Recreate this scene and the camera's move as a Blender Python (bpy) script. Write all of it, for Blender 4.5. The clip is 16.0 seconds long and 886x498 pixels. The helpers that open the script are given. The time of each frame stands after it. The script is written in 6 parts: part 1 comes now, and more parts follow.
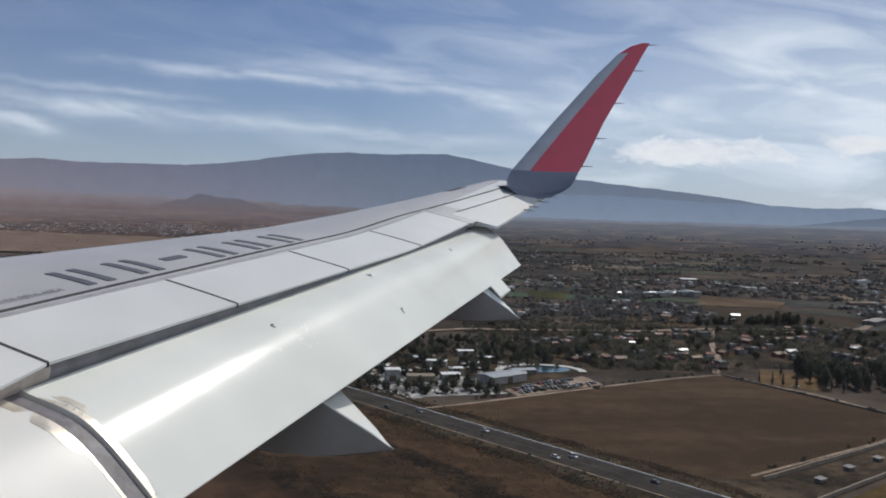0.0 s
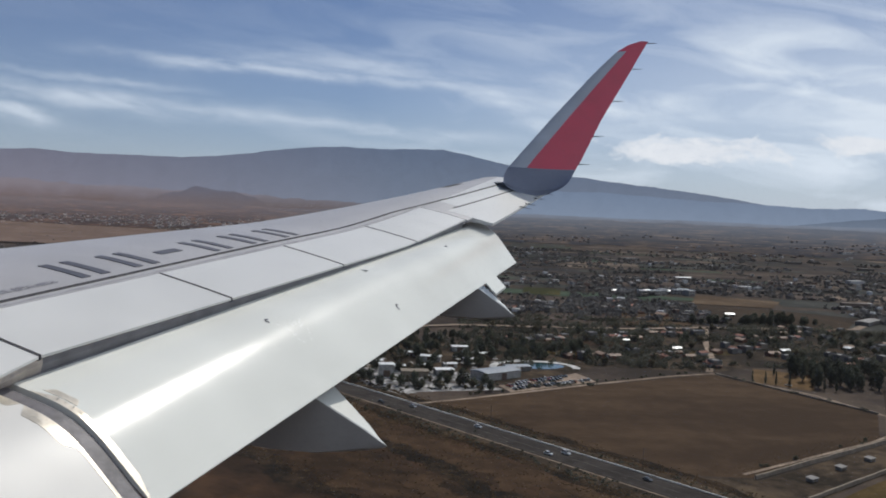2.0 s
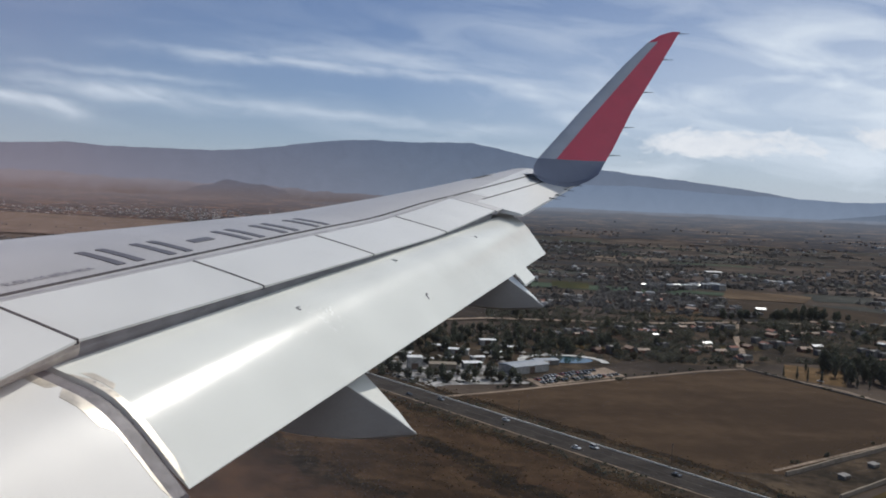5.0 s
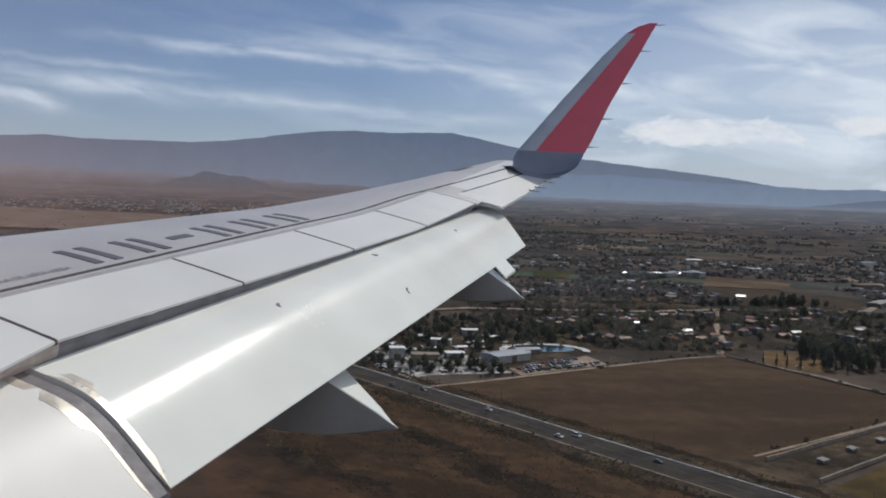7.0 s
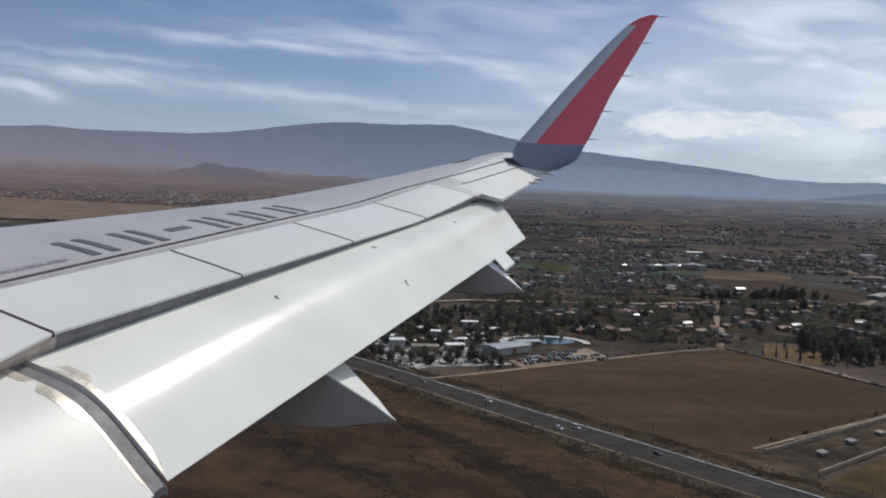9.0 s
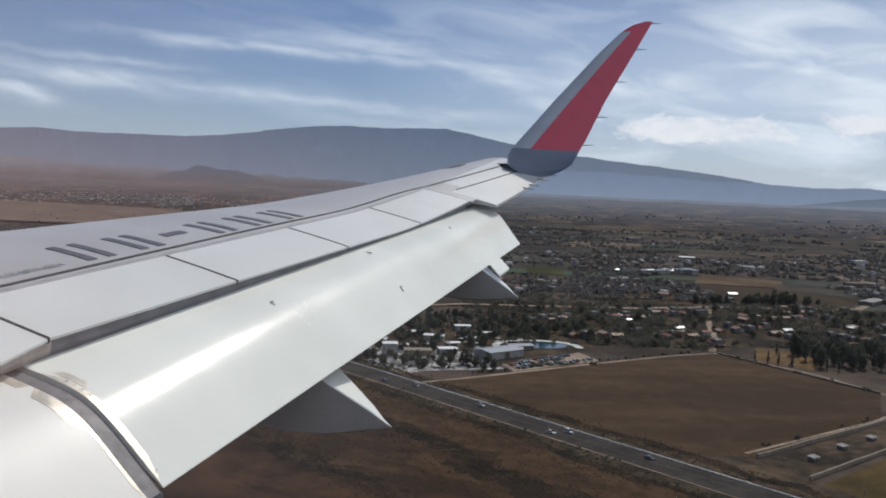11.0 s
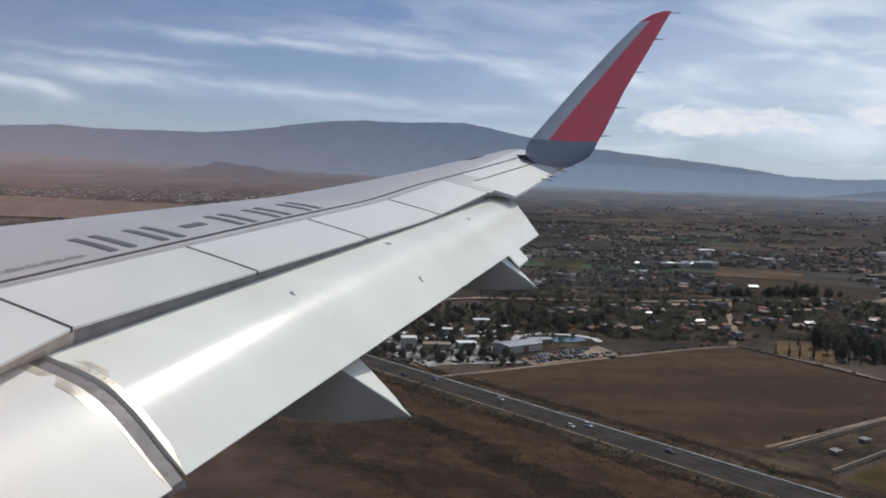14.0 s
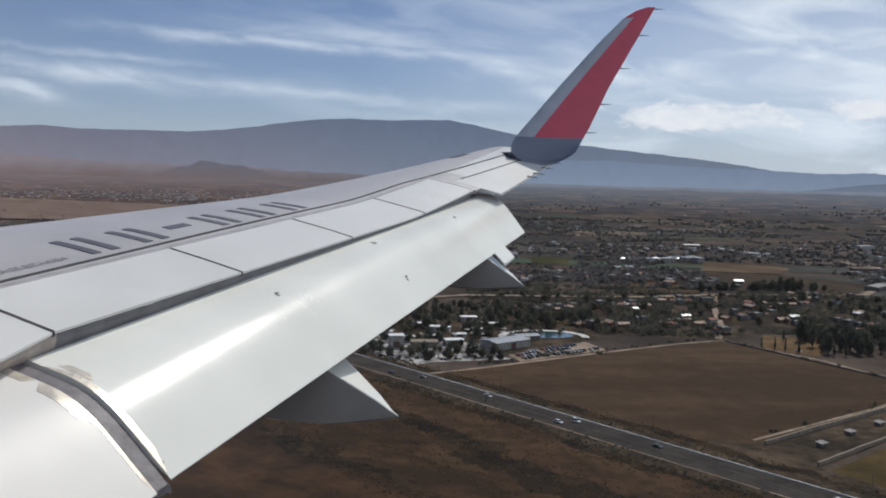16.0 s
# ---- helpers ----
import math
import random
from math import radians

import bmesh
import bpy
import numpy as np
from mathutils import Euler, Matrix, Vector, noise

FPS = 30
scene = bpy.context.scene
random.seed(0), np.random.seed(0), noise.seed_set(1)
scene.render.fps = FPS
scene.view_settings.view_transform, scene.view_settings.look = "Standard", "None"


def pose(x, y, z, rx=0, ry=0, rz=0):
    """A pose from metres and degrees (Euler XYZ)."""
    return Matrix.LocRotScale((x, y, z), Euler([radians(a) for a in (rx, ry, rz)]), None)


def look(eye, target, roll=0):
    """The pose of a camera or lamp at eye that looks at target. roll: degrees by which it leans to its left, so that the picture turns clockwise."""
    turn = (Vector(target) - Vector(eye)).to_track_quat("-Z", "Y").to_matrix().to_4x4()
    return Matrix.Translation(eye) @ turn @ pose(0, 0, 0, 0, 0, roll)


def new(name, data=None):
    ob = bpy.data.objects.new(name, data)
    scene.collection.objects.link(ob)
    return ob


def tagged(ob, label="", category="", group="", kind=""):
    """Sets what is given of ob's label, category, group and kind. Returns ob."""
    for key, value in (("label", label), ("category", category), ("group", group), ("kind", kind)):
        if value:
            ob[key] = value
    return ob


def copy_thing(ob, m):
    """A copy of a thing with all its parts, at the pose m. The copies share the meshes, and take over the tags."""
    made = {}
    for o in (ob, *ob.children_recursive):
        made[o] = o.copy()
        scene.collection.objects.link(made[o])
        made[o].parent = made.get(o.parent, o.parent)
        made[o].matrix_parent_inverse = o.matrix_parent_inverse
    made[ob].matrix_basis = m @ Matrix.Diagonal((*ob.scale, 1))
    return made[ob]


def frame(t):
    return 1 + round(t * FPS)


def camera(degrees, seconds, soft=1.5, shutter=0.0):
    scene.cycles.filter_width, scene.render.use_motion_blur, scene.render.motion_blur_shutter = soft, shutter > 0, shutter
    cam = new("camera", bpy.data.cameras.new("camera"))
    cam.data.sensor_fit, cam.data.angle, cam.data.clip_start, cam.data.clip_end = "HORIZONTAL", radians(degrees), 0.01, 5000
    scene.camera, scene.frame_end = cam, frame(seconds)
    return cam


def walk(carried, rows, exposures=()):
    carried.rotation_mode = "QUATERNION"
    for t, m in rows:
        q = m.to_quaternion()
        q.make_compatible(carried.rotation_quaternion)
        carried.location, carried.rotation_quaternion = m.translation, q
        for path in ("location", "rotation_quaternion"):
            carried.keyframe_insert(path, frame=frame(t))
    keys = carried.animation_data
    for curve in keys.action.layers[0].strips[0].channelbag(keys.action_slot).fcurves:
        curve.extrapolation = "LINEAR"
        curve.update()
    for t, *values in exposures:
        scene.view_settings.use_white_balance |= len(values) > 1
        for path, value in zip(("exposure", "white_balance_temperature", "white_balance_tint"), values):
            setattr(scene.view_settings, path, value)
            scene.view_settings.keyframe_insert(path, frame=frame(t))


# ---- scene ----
cam = camera(52.0, 16.0, soft=1.9)

# seconds, place and turn of the eye in the cabin window, 110 m over the plain
ROWS = [
    (0, 0.008, -0.031, 109.983, 86.80, 0.36, -0.31),
    (0.5, 0.008, -0.037, 109.990, 86.86, -0.13, 0.05),
    (1, 0.008, -0.042, 109.971, 87.03, -0.44, -0.37),
    (1.5, 0.007, -0.035, 109.997, 86.50, -0.76, -1.40),
    (2, 0.007, -0.009, 109.991, 86.52, -0.36, -0.55),
    (2.5, 0.017, -0.029, 109.987, 86.27, -0.25, 0.38),
    (3, -0.004, -0.031, 109.974, 86.34, -0.53, 0.66),
    (3.5, 0.005, -0.048, 109.977, 86.16, -0.53, 1.19),
    (4, -0.017, -0.029, 109.952, 86.41, -0.53, 1.51),
    (6.5, 0.012, -0.040, 109.989, 85.48, -0.10, 0.32),
    (7, 0.007, -0.050, 109.997, 85.48, 0.00, 0.04),
    (7.5, -0.007, -0.021, 109.977, 85.90, -0.05, -0.09),
    (8, -0.001, -0.038, 110.011, 85.40, -0.33, 0.14),
    (8.5, 0.008, -0.029, 109.998, 84.94, -0.15, 0.21),
    (9, 0.017, -0.030, 110.000, 84.97, -0.13, 0.07),
    (11.5, -0.004, -0.038, 110.019, 85.45, -0.42, -0.37),
    (12, -0.001, -0.020, 109.977, 85.76, -0.32, 0.14),
    (12.5, 0.010, -0.031, 109.992, 84.97, -0.05, 0.31),
    (13, 0.014, -0.040, 109.975, 84.92, -0.14, 0.70),
    (13.5, 0.010, -0.047, 109.989, 84.88, -0.05, 1.12),
    (14, -0.007, -0.035, 109.985, 84.84, 0.01, 0.78),
    (14.5, 0.001, -0.032, 109.980, 84.76, 0.20, 0.47),
    (15, 0.009, -0.036, 109.972, 84.71, 0.38, 0.22),
    (15.5, 0.004, -0.028, 109.998, 84.42, 0.36, -0.12),
    (16, 0.000, -0.010, 109.993, 84.68, 0.49, -0.11),
]
EYE = Vector((0.0, -0.03, 110.0))
# the airliner's bank and heading over the plain, turned about the eye: wing, hull and window share it
BANK = Matrix.Translation(EYE) @ pose(0, 0, 0, 0.754, -2.073, 0.464) @ Matrix.Translation(-EYE)
walk(cam, [(t, BANK @ pose(x, y, z, rx, ry, rz)) for t, x, y, z, rx, ry, rz in ROWS],
     exposures=((0.0, -0.04), (4.2, -0.05), (6.3, -0.06), (7.5, -0.12), (8.5, -0.02), (9.2, 0.0), (16.0, 0.0)))

ALT = 110.0
SUN_AZ, SUN_EL = 26.0, 46.6


# ---- sky, sun, exposure ----
def nd(tree, kind, **sets):
    n = tree.nodes.new(kind)
    for key, value in sets.items():
        if key in n.inputs:
            n.inputs[key].default_value = value
    return n


def math_node(tree, op, a, b=None):
    n = tree.nodes.new("ShaderNodeMath")
    n.operation = op
    for i, v in enumerate((a, b)):
        if v is None:
            continue
        if isinstance(v, (int, float)):
            n.inputs[i].default_value = v
        else:
            tree.links.new(v, n.inputs[i])
    return n.outputs[0]


def ramp(tree, fac, stops):
    n = tree.nodes.new("ShaderNodeValToRGB")
    cr = n.color_ramp
    while len(cr.elements) < len(stops):
        cr.elements.new(0.5)
    for e, (p, c) in zip(cr.elements, stops):
        e.position = p
        e.color = (*c, 1) if len(c) == 3 else c
    tree.links.new(fac, n.inputs[0])
    return n.outputs[0]


def grey(v):
    return (v, v, v)


def mixrgb(tree, fac, a, b, mode="MIX"):
    n = tree.nodes.new("ShaderNodeMix")
    n.data_type = "RGBA"
    n.blend_type = mode
    for sock, v in ((n.inputs[0], fac), (n.inputs[6], a), (n.inputs[7], b)):
        if isinstance(v, (int, float)):
            sock.default_value = v
        elif isinstance(v, tuple):
            sock.default_value = (*v, 1) if len(v) == 3 else v
        else:
            tree.links.new(v, sock)
    return n.outputs[2]


def noise_tex(tree, vec, scale, detail=4.0, rough=0.55, dist=0.0):
    n = nd(tree, "ShaderNodeTexNoise", Scale=scale, Detail=detail, Roughness=rough, Distortion=dist)
    tree.links.new(vec, n.inputs["Vector"])
    return n.outputs[0]


def build_world():
    w = bpy.data.worlds.new("sky")
    scene.world = w
    w.use_nodes = True
    t = w.node_tree
    t.nodes.clear()
    out = t.nodes.new("ShaderNodeOutputWorld")
    bg = nd(t, "ShaderNodeBackground", Strength=0.062)
    t.links.new(bg.outputs[0], out.inputs[0])
    sky = t.nodes.new("ShaderNodeTexSky")
    sky.sky_type = "NISHITA"
    sky.sun_disc = False
    sky.sun_elevation = radians(SUN_EL)
    sky.sun_rotation = radians(SUN_AZ)
    sky.altitude = 1600
    sky.air_density = 1.0
    sky.dust_density = 0.25
    sky.ozone_density = 3.0
    tc = t.nodes.new("ShaderNodeTexCoord")
    sep = t.nodes.new("ShaderNodeSeparateXYZ")
    t.links.new(tc.outputs["Generated"], sep.inputs[0])
    x, y, z = sep.outputs
    az = math_node(t, "ARCTAN2", x, y)
    el = math_node(t, "ARCSINE", z)

    def vec(a, b, c=0.0):
        n = t.nodes.new("ShaderNodeCombineXYZ")
        t.links.new(a, n.inputs[0])
        t.links.new(b, n.inputs[1])
        n.inputs[2].default_value = c
        return n.outputs[0]

    def band(centre, slope, half):
        """1 on a streak of cirrus that runs across the sky at that height and slope, 0 off it."""
        line = math_node(t, "ADD", math_node(t, "MULTIPLY", az, slope), centre)
        off = math_node(t, "DIVIDE", math_node(t, "SUBTRACT", el, line), half)
        return math_node(t, "POWER", 2.718, math_node(t, "MULTIPLY", math_node(t, "MULTIPLY", off, off), -1.0))

    slant = math_node(t, "ADD", el, math_node(t, "MULTIPLY", az, 0.10))
    high = vec(math_node(t, "MULTIPLY", az, 4.2), math_node(t, "MULTIPLY", slant, 17.0), 3.1)
    wisp = noise_tex(t, high, 1.5, 7.0, 0.54, 0.55)
    fine = noise_tex(t, vec(math_node(t, "MULTIPLY", az, 9.0), math_node(t, "MULTIPLY", slant, 40.0), 7.7), 1.4, 6.0, 0.56, 0.4)
    veil = ramp(t, wisp, [(0.46, grey(0.0)), (0.57, grey(0.40)), (0.74, grey(1.0))])
    # long streaks, each with its own height, slope, thickness and stretch of sky
    def stretch_of(a0, a1, soft):
        return ramp(t, math_node(t, "ADD", az, 0.5), [(a0 + 0.5 - soft, grey(0.0)), (a0 + 0.5 + soft, grey(1.0)), (a1 + 0.5 - soft, grey(1.0)), (a1 + 0.5 + soft, grey(0.0))])

    ragged = math_node(t, "MULTIPLY", math_node(t, "SUBTRACT", noise_tex(t, vec(math_node(t, "MULTIPLY", az, 14.0), math_node(t, "MULTIPLY", el, 22.0), 5.5), 1.0, 5.0, 0.55), 0.5), 0.020)
    el = math_node(t, "ADD", el, ragged)
    streaks = None
    for centre, slope, half, a0, a1, soft, strong in (
            (0.131, -0.035, 0.0060, -0.34, 0.03, 0.08, 0.85), (0.142, -0.025, 0.0120, -0.24, 0.02, 0.10, 0.60),
            (0.077, -0.048, 0.0090, -0.50, -0.19, 0.07, 0.85), (0.077, -0.045, 0.0060, -0.24, 0.06, 0.06, 0.60),
            (0.010, -0.150, 0.0065, -0.50, -0.405, 0.012, 1.0), (0.103, -0.030, 0.0040, -0.47, -0.28, 0.05, 0.45),
            (0.140, -0.420, 0.0110, 0.02, 0.13, 0.04, 0.75), (0.128, -0.100, 0.0080, 0.10, 0.26, 0.06, 0.45)):
        one = math_node(t, "MULTIPLY", math_node(t, "MULTIPLY", band(centre, slope, half), stretch_of(a0, a1, soft)), strong)
        streaks = one if streaks is None else math_node(t, "MAXIMUM", streaks, one)
    broken = ramp(t, fine, [(0.34, grey(0.25)), (0.62, grey(1.0))])
    streaks = math_node(t, "MULTIPLY", streaks, broken)
    # whiter towards the sun
    right = ramp(t, math_node(t, "ADD", math_node(t, "MULTIPLY", az, 1.0), 0.5), [(0.25, grey(0.10)), (0.60, grey(0.42)), (0.95, grey(0.85))])
    cirrus = math_node(t, "MULTIPLY", math_node(t, "MULTIPLY", veil, right), math_node(t, "MULTIPLY", ramp(t, el, [(0.15, grey(1.0)), (0.22, grey(0.55)), (0.30, grey(0.65)), (0.45, grey(1.0))]), 0.98))
    # low heaped clouds
    low = vec(math_node(t, "MULTIPLY", az, 15.0), math_node(t, "MULTIPLY", el, 32.0), 1.3)
    heap = noise_tex(t, low, 1.9, 10.0, 0.60, 0.1)

    def heap_at(a, wide, e, high):
        k = math_node(t, "DIVIDE", math_node(t, "SUBTRACT", az, a), wide)
        return math_node(t, "MULTIPLY", band(e, 0.0, high), math_node(t, "POWER", 2.718, math_node(t, "MULTIPLY", math_node(t, "MULTIPLY", k, k), -1.0)))

    heap_on = math_node(t, "MAXIMUM", heap_at(0.268, 0.100, 0.068, 0.017), heap_at(0.445, 0.075, 0.080, 0.012))
    heaps = ramp(t, math_node(t, "ADD", math_node(t, "MULTIPLY", heap_on, 0.34), math_node(t, "MULTIPLY", heap, 0.62)), [(0.445, grey(0.0)), (0.50, grey(0.6)), (0.58, grey(1.0))])
    thin = math_node(t, "MULTIPLY", ramp(t, math_node(t, "ADD", az, 0.1), [(0.0, grey(0.0)), (0.55, grey(1.0))]), math_node(t, "MULTIPLY", ramp(t, el, [(0.03, grey(0.5)), (0.11, grey(1.0)), (0.15, grey(0.88)), (0.21, grey(0.42)), (0.30, grey(0.55)), (0.45, grey(1.0))]), 0.64))
    cover = math_node(t, "MINIMUM", math_node(t, "ADD", math_node(t, "ADD", math_node(t, "ADD", cirrus, thin), math_node(t, "MULTIPLY", streaks, 0.72)), 0.0), 0.95)
    above = ramp(t, z, [(0.0, grey(0.0)), (0.01, grey(1.0))])
    cover = math_node(t, "MULTIPLY", cover, above)
    haze = ramp(t, z, [(0.0, grey(0.75)), (0.035, grey(0.45)), (0.11, grey(0.12)), (0.25, grey(0.0))])
    air = mixrgb(t, haze, mixrgb(t, 1.0, sky.outputs[0], (0.84, 0.835, 0.945), "MULTIPLY"), (5.7, 7.0, 9.0))
    col = mixrgb(t, cover, air, (11.5, 12.8, 14.4))
    # heaped clouds, greyer at the foot
    foot = mixrgb(t, heap, (10.5, 11.3, 12.6), (14.6, 14.9, 15.4))
    col = mixrgb(t, math_node(t, "MULTIPLY", heaps, 0.9), col, foot)
    t.links.new(col, bg.inputs[0])


build_world()
sun = new("sun", bpy.data.lights.new("sun", "SUN"))
sun.data.energy = 3.0
sun.data.angle = radians(0.6)
sun.data.color = (1.0, 0.95, 0.87)
_a, _e = radians(SUN_AZ), radians(SUN_EL)
sun.matrix_world = look((0, 0, 400), (-math.sin(_a) * math.cos(_e), -math.cos(_a) * math.cos(_e), 400 - math.sin(_e)))
scene.view_settings.exposure = 0.0


# ---- materials ----
def material(name, base, rough=0.6, metal=0.0, var=0.25, scale=6.0, fine=60.0, bump=0.15, bump_dist=0.01, spec=0.5, coat=0.0, tint=None, random_mix=0.0, island=False, rv=0.1):
    """A surface with grain at two sizes; tint: the colour of its stains; random_mix: how far each object differs."""
    m = bpy.data.materials.new(name)
    m.use_nodes = True
    t = m.node_tree
    b = t.nodes["Principled BSDF"]
    b.inputs["Metallic"].default_value = metal
    b.inputs["Specular IOR Level"].default_value = spec
    b.inputs["Coat Weight"].default_value = coat
    geo = t.nodes.new("ShaderNodeNewGeometry")
    tc = t.nodes.new("ShaderNodeTexCoord")
    v = tc.outputs["Object"]
    big = noise_tex(t, v, scale, 5.0)
    small = noise_tex(t, v, fine, 4.0)
    dark = tuple(c * (1 - var) for c in base) if tint is None else tint
    light = tuple(min(1.0, c * (1 + 0.5 * var)) for c in base)
    col = mixrgb(t, ramp(t, big, [(0.35, grey(0.0)), (0.65, grey(1.0))]), dark, light)
    col = mixrgb(t, 0.35 * var, col, mixrgb(t, ramp(t, small, [(0.3, grey(0.0)), (0.7, grey(1.0))]), grey(0.0), grey(1.0)), "OVERLAY")
    if random_mix:
        if island:
            r = geo.outputs["Random Per Island"]
        else:
            r = t.nodes.new("ShaderNodeObjectInfo").outputs["Random"]
        col = mixrgb(t, random_mix, col, mixrgb(t, 1.0, col, ramp(t, r, [(0.0, grey(0.25)), (1.0, grey(1.0))]), "MULTIPLY"))
    t.links.new(col, b.inputs["Base Color"])
    b.inputs["Coat Roughness"].default_value = 0.10
    t.links.new(ramp(t, small, [(0.2, grey(max(0.02, rough - rv))), (0.8, grey(min(1.0, rough + rv)))]), b.inputs["Roughness"])
    if bump:
        bn = nd(t, "ShaderNodeBump", Strength=bump, Distance=bump_dist)
        t.links.new(small, bn.inputs["Height"])
        t.links.new(bn.outputs[0], b.inputs["Normal"])
    return m


def ramp_material(name, stops, scale, rough=0.9, detail=6.0, fine=3.0, bump=0.3, bump_dist=0.3, stretch=(1, 1, 1), turn=0.0):
    """Ground: colours by a broad noise, broken by a finer one."""
    m = bpy.data.materials.new(name)
    m.use_nodes = True
    t = m.node_tree
    b = t.nodes["Principled BSDF"]
    b.inputs["Roughness"].default_value = rough
    b.inputs["Specular IOR Level"].default_value = 0.03
    geo = t.nodes.new("ShaderNodeNewGeometry")
    mp = t.nodes.new("ShaderNodeMapping")
    mp.inputs["Rotation"].default_value[2] = radians(turn)
    mp.vector_type = "TEXTURE"
    mp.inputs["Scale"].default_value = tuple(1.0 / k for k in stretch)
    t.links.new(geo.outputs["Position"], mp.inputs["Vector"])
    v = mp.outputs[0]
    big = noise_tex(t, v, scale, detail, 0.6, 0.3)
    small = noise_tex(t, v, scale * fine * 6, 5.0, 0.65)
    mid = noise_tex(t, geo.outputs["Position"], scale * fine, 5.0, 0.6)
    h = math_node(t, "ADD", math_node(t, "MULTIPLY", big, 0.55), math_node(t, "ADD", math_node(t, "MULTIPLY", mid, 0.3), math_node(t, "MULTIPLY", small, 0.15)))
    col = ramp(t, h, stops)
    t.links.new(col, b.inputs["Base Color"])
    bn = nd(t, "ShaderNodeBump", Strength=bump, Distance=bump_dist)
    t.links.new(small, bn.inputs["Height"])
    t.links.new(bn.outputs[0], b.inputs["Normal"])
    return m


SKIN = material("grey_wing_paint", (0.41, 0.402, 0.408), 0.38, var=0.10, scale=1.3, fine=40, bump=0.0, coat=0.0, rv=0.03)
WHITE = material("white_gloss_paint", (0.65, 0.65, 0.63), 0.30, var=0.06, scale=1.6, fine=30, bump=0.0, coat=0.0, rv=0.03)
FLAPW = material("white_flap_paint", (0.72, 0.73, 0.69), 0.19, var=0.07, scale=0.9, fine=5, bump=0.0, coat=0.0, spec=0.17, rv=0.035)
FLAPDULL = material("dull_flap_paint", (0.66, 0.65, 0.625), 0.50, var=0.08, scale=1.2, fine=3, bump=0.0, coat=0.0, rv=0.04)
SEAL = material("dark_seal", (0.028, 0.028, 0.033), 0.75, var=0.3, scale=8, fine=80, spec=0.2)
METAL = material("bare_metal", (0.70, 0.64, 0.54), 0.35, metal=0.35, var=0.3, scale=9, fine=70)
FLAPSEAL = material("dark_rubber", (0.13, 0.122, 0.135), 0.6, var=0.4, scale=14, fine=60)
# grey that stands for the shade inside the flap slot
SLOTSHADE = material("slot_shade_grey", (0.15, 0.15, 0.165), 0.55, var=0.3, scale=5, fine=60)
# root slate, darkened to hold the shade in the winglet's inner curve
ROOT = material("slate_in_shade", (0.15, 0.175, 0.25), 0.35, var=0.12, scale=2, fine=40, bump=0.0)
RED = material("red_paint", (0.60, 0.026, 0.08), 0.35, var=0.1, scale=2, fine=40, bump=0.01, coat=0.3)
SLATE = material("grey_blue_paint", (0.40, 0.435, 0.50), 0.35, var=0.12, scale=2, fine=40, bump=0.01, coat=0.3)
# darker copy of the fairing's white, for its shaded sides
FAIRSHADE = material("fairing_side_shade", (0.29, 0.285, 0.285), 0.42, var=0.12, scale=2, fine=40, bump=0.0)
INK = material("registration_ink", (0.05, 0.055, 0.075), 0.5, var=0.2, scale=9, fine=90, bump=0.0)


# ---- helpers for meshes ----
def mesh_ob(name, bm, mats, parent=None, label="", smooth=False):
    bmesh.ops.recalc_face_normals(bm, faces=bm.faces)
    me = bpy.data.meshes.new(name)
    bm.to_mesh(me)
    bm.free()
    for m in mats if isinstance(mats, (list, tuple)) else (mats,):
        me.materials.append(m)
    if smooth:
        for p in me.polygons:
            p.use_smooth = True
        me.set_sharp_from_angle(angle=radians(38 if smooth is True else smooth))
    ob = new(name, me)
    if parent is not None:
        ob.parent = parent
        ob.matrix_parent_inverse = parent.matrix_world.inverted()
    if label:
        ob["label"] = label
    return ob


def part(name, bm, mats, parent, label="", smooth=False):
    return mesh_ob(name, bm, mats, parent, label, smooth)


def thing(name, label, category, group="", at=(0, 0, 0), turn=0.0, kind=""):
    e = new(name)
    e.empty_display_size = 0.5
    e.matrix_world = pose(*at, 0, 0, turn)
    bpy.context.view_layer.update()
    return tagged(e, label, category, group, kind)


def loft(bm, rings, closed=True, caps=True, mat=0):
    vs = [[bm.verts.new(p) for p in ring] for ring in rings]
    n = len(rings[0])
    for a, b in zip(vs, vs[1:]):
        for i in range(n if closed else n - 1):
            j = (i + 1) % n
            f = bm.faces.new((a[i], a[j], b[j], b[i]))
            f.material_index = mat
    if caps and closed:
        for ring in (vs[0], vs[-1]):
            f = bm.faces.new(ring)
            f.material_index = mat
    return vs


def box(bm, x0, y0, z0, x1, y1, z1, m=None, mat=0):
    cs = [(x0, y0, z0), (x1, y0, z0), (x1, y1, z0), (x0, y1, z0), (x0, y0, z1), (x1, y0, z1), (x1, y1, z1), (x0, y1, z1)]
    vs = [bm.verts.new(m @ Vector(c) if m else c) for c in cs]
    for q in ((0, 3, 2, 1), (4, 5, 6, 7), (0, 1, 5, 4), (1, 2, 6, 5), (2, 3, 7, 6), (3, 0, 4, 7)):
        bm.faces.new([vs[i] for i in q]).material_index = mat


# ---- the wing ----
P0 = Vector((-2.06, 4.741, ALT - 0.872))
SPAN = Vector((0.3427, 0.9375, 0.0596))
CHORD = Vector((-0.939, 0.343, 0.0))
UP = Vector((0, 0, 1))
PROFILE = [(0.0, 0.0), (0.1, 0.027), (0.2, 0.052), (0.3, 0.076), (0.4, 0.094), (0.5, 0.108), (0.6, 0.116), (0.7, 0.119), (0.8, 0.117), (0.9, 0.105), (0.96, 0.086), (1.0, 0.05)]


def reach(u):
    """From the spoilers' trailing edge to the leading edge."""
    return 3.06 - 0.194 * u


def flex(u):
    return 0.41 * (max(0.0, u - 5.0) / 6.0) ** 1.3


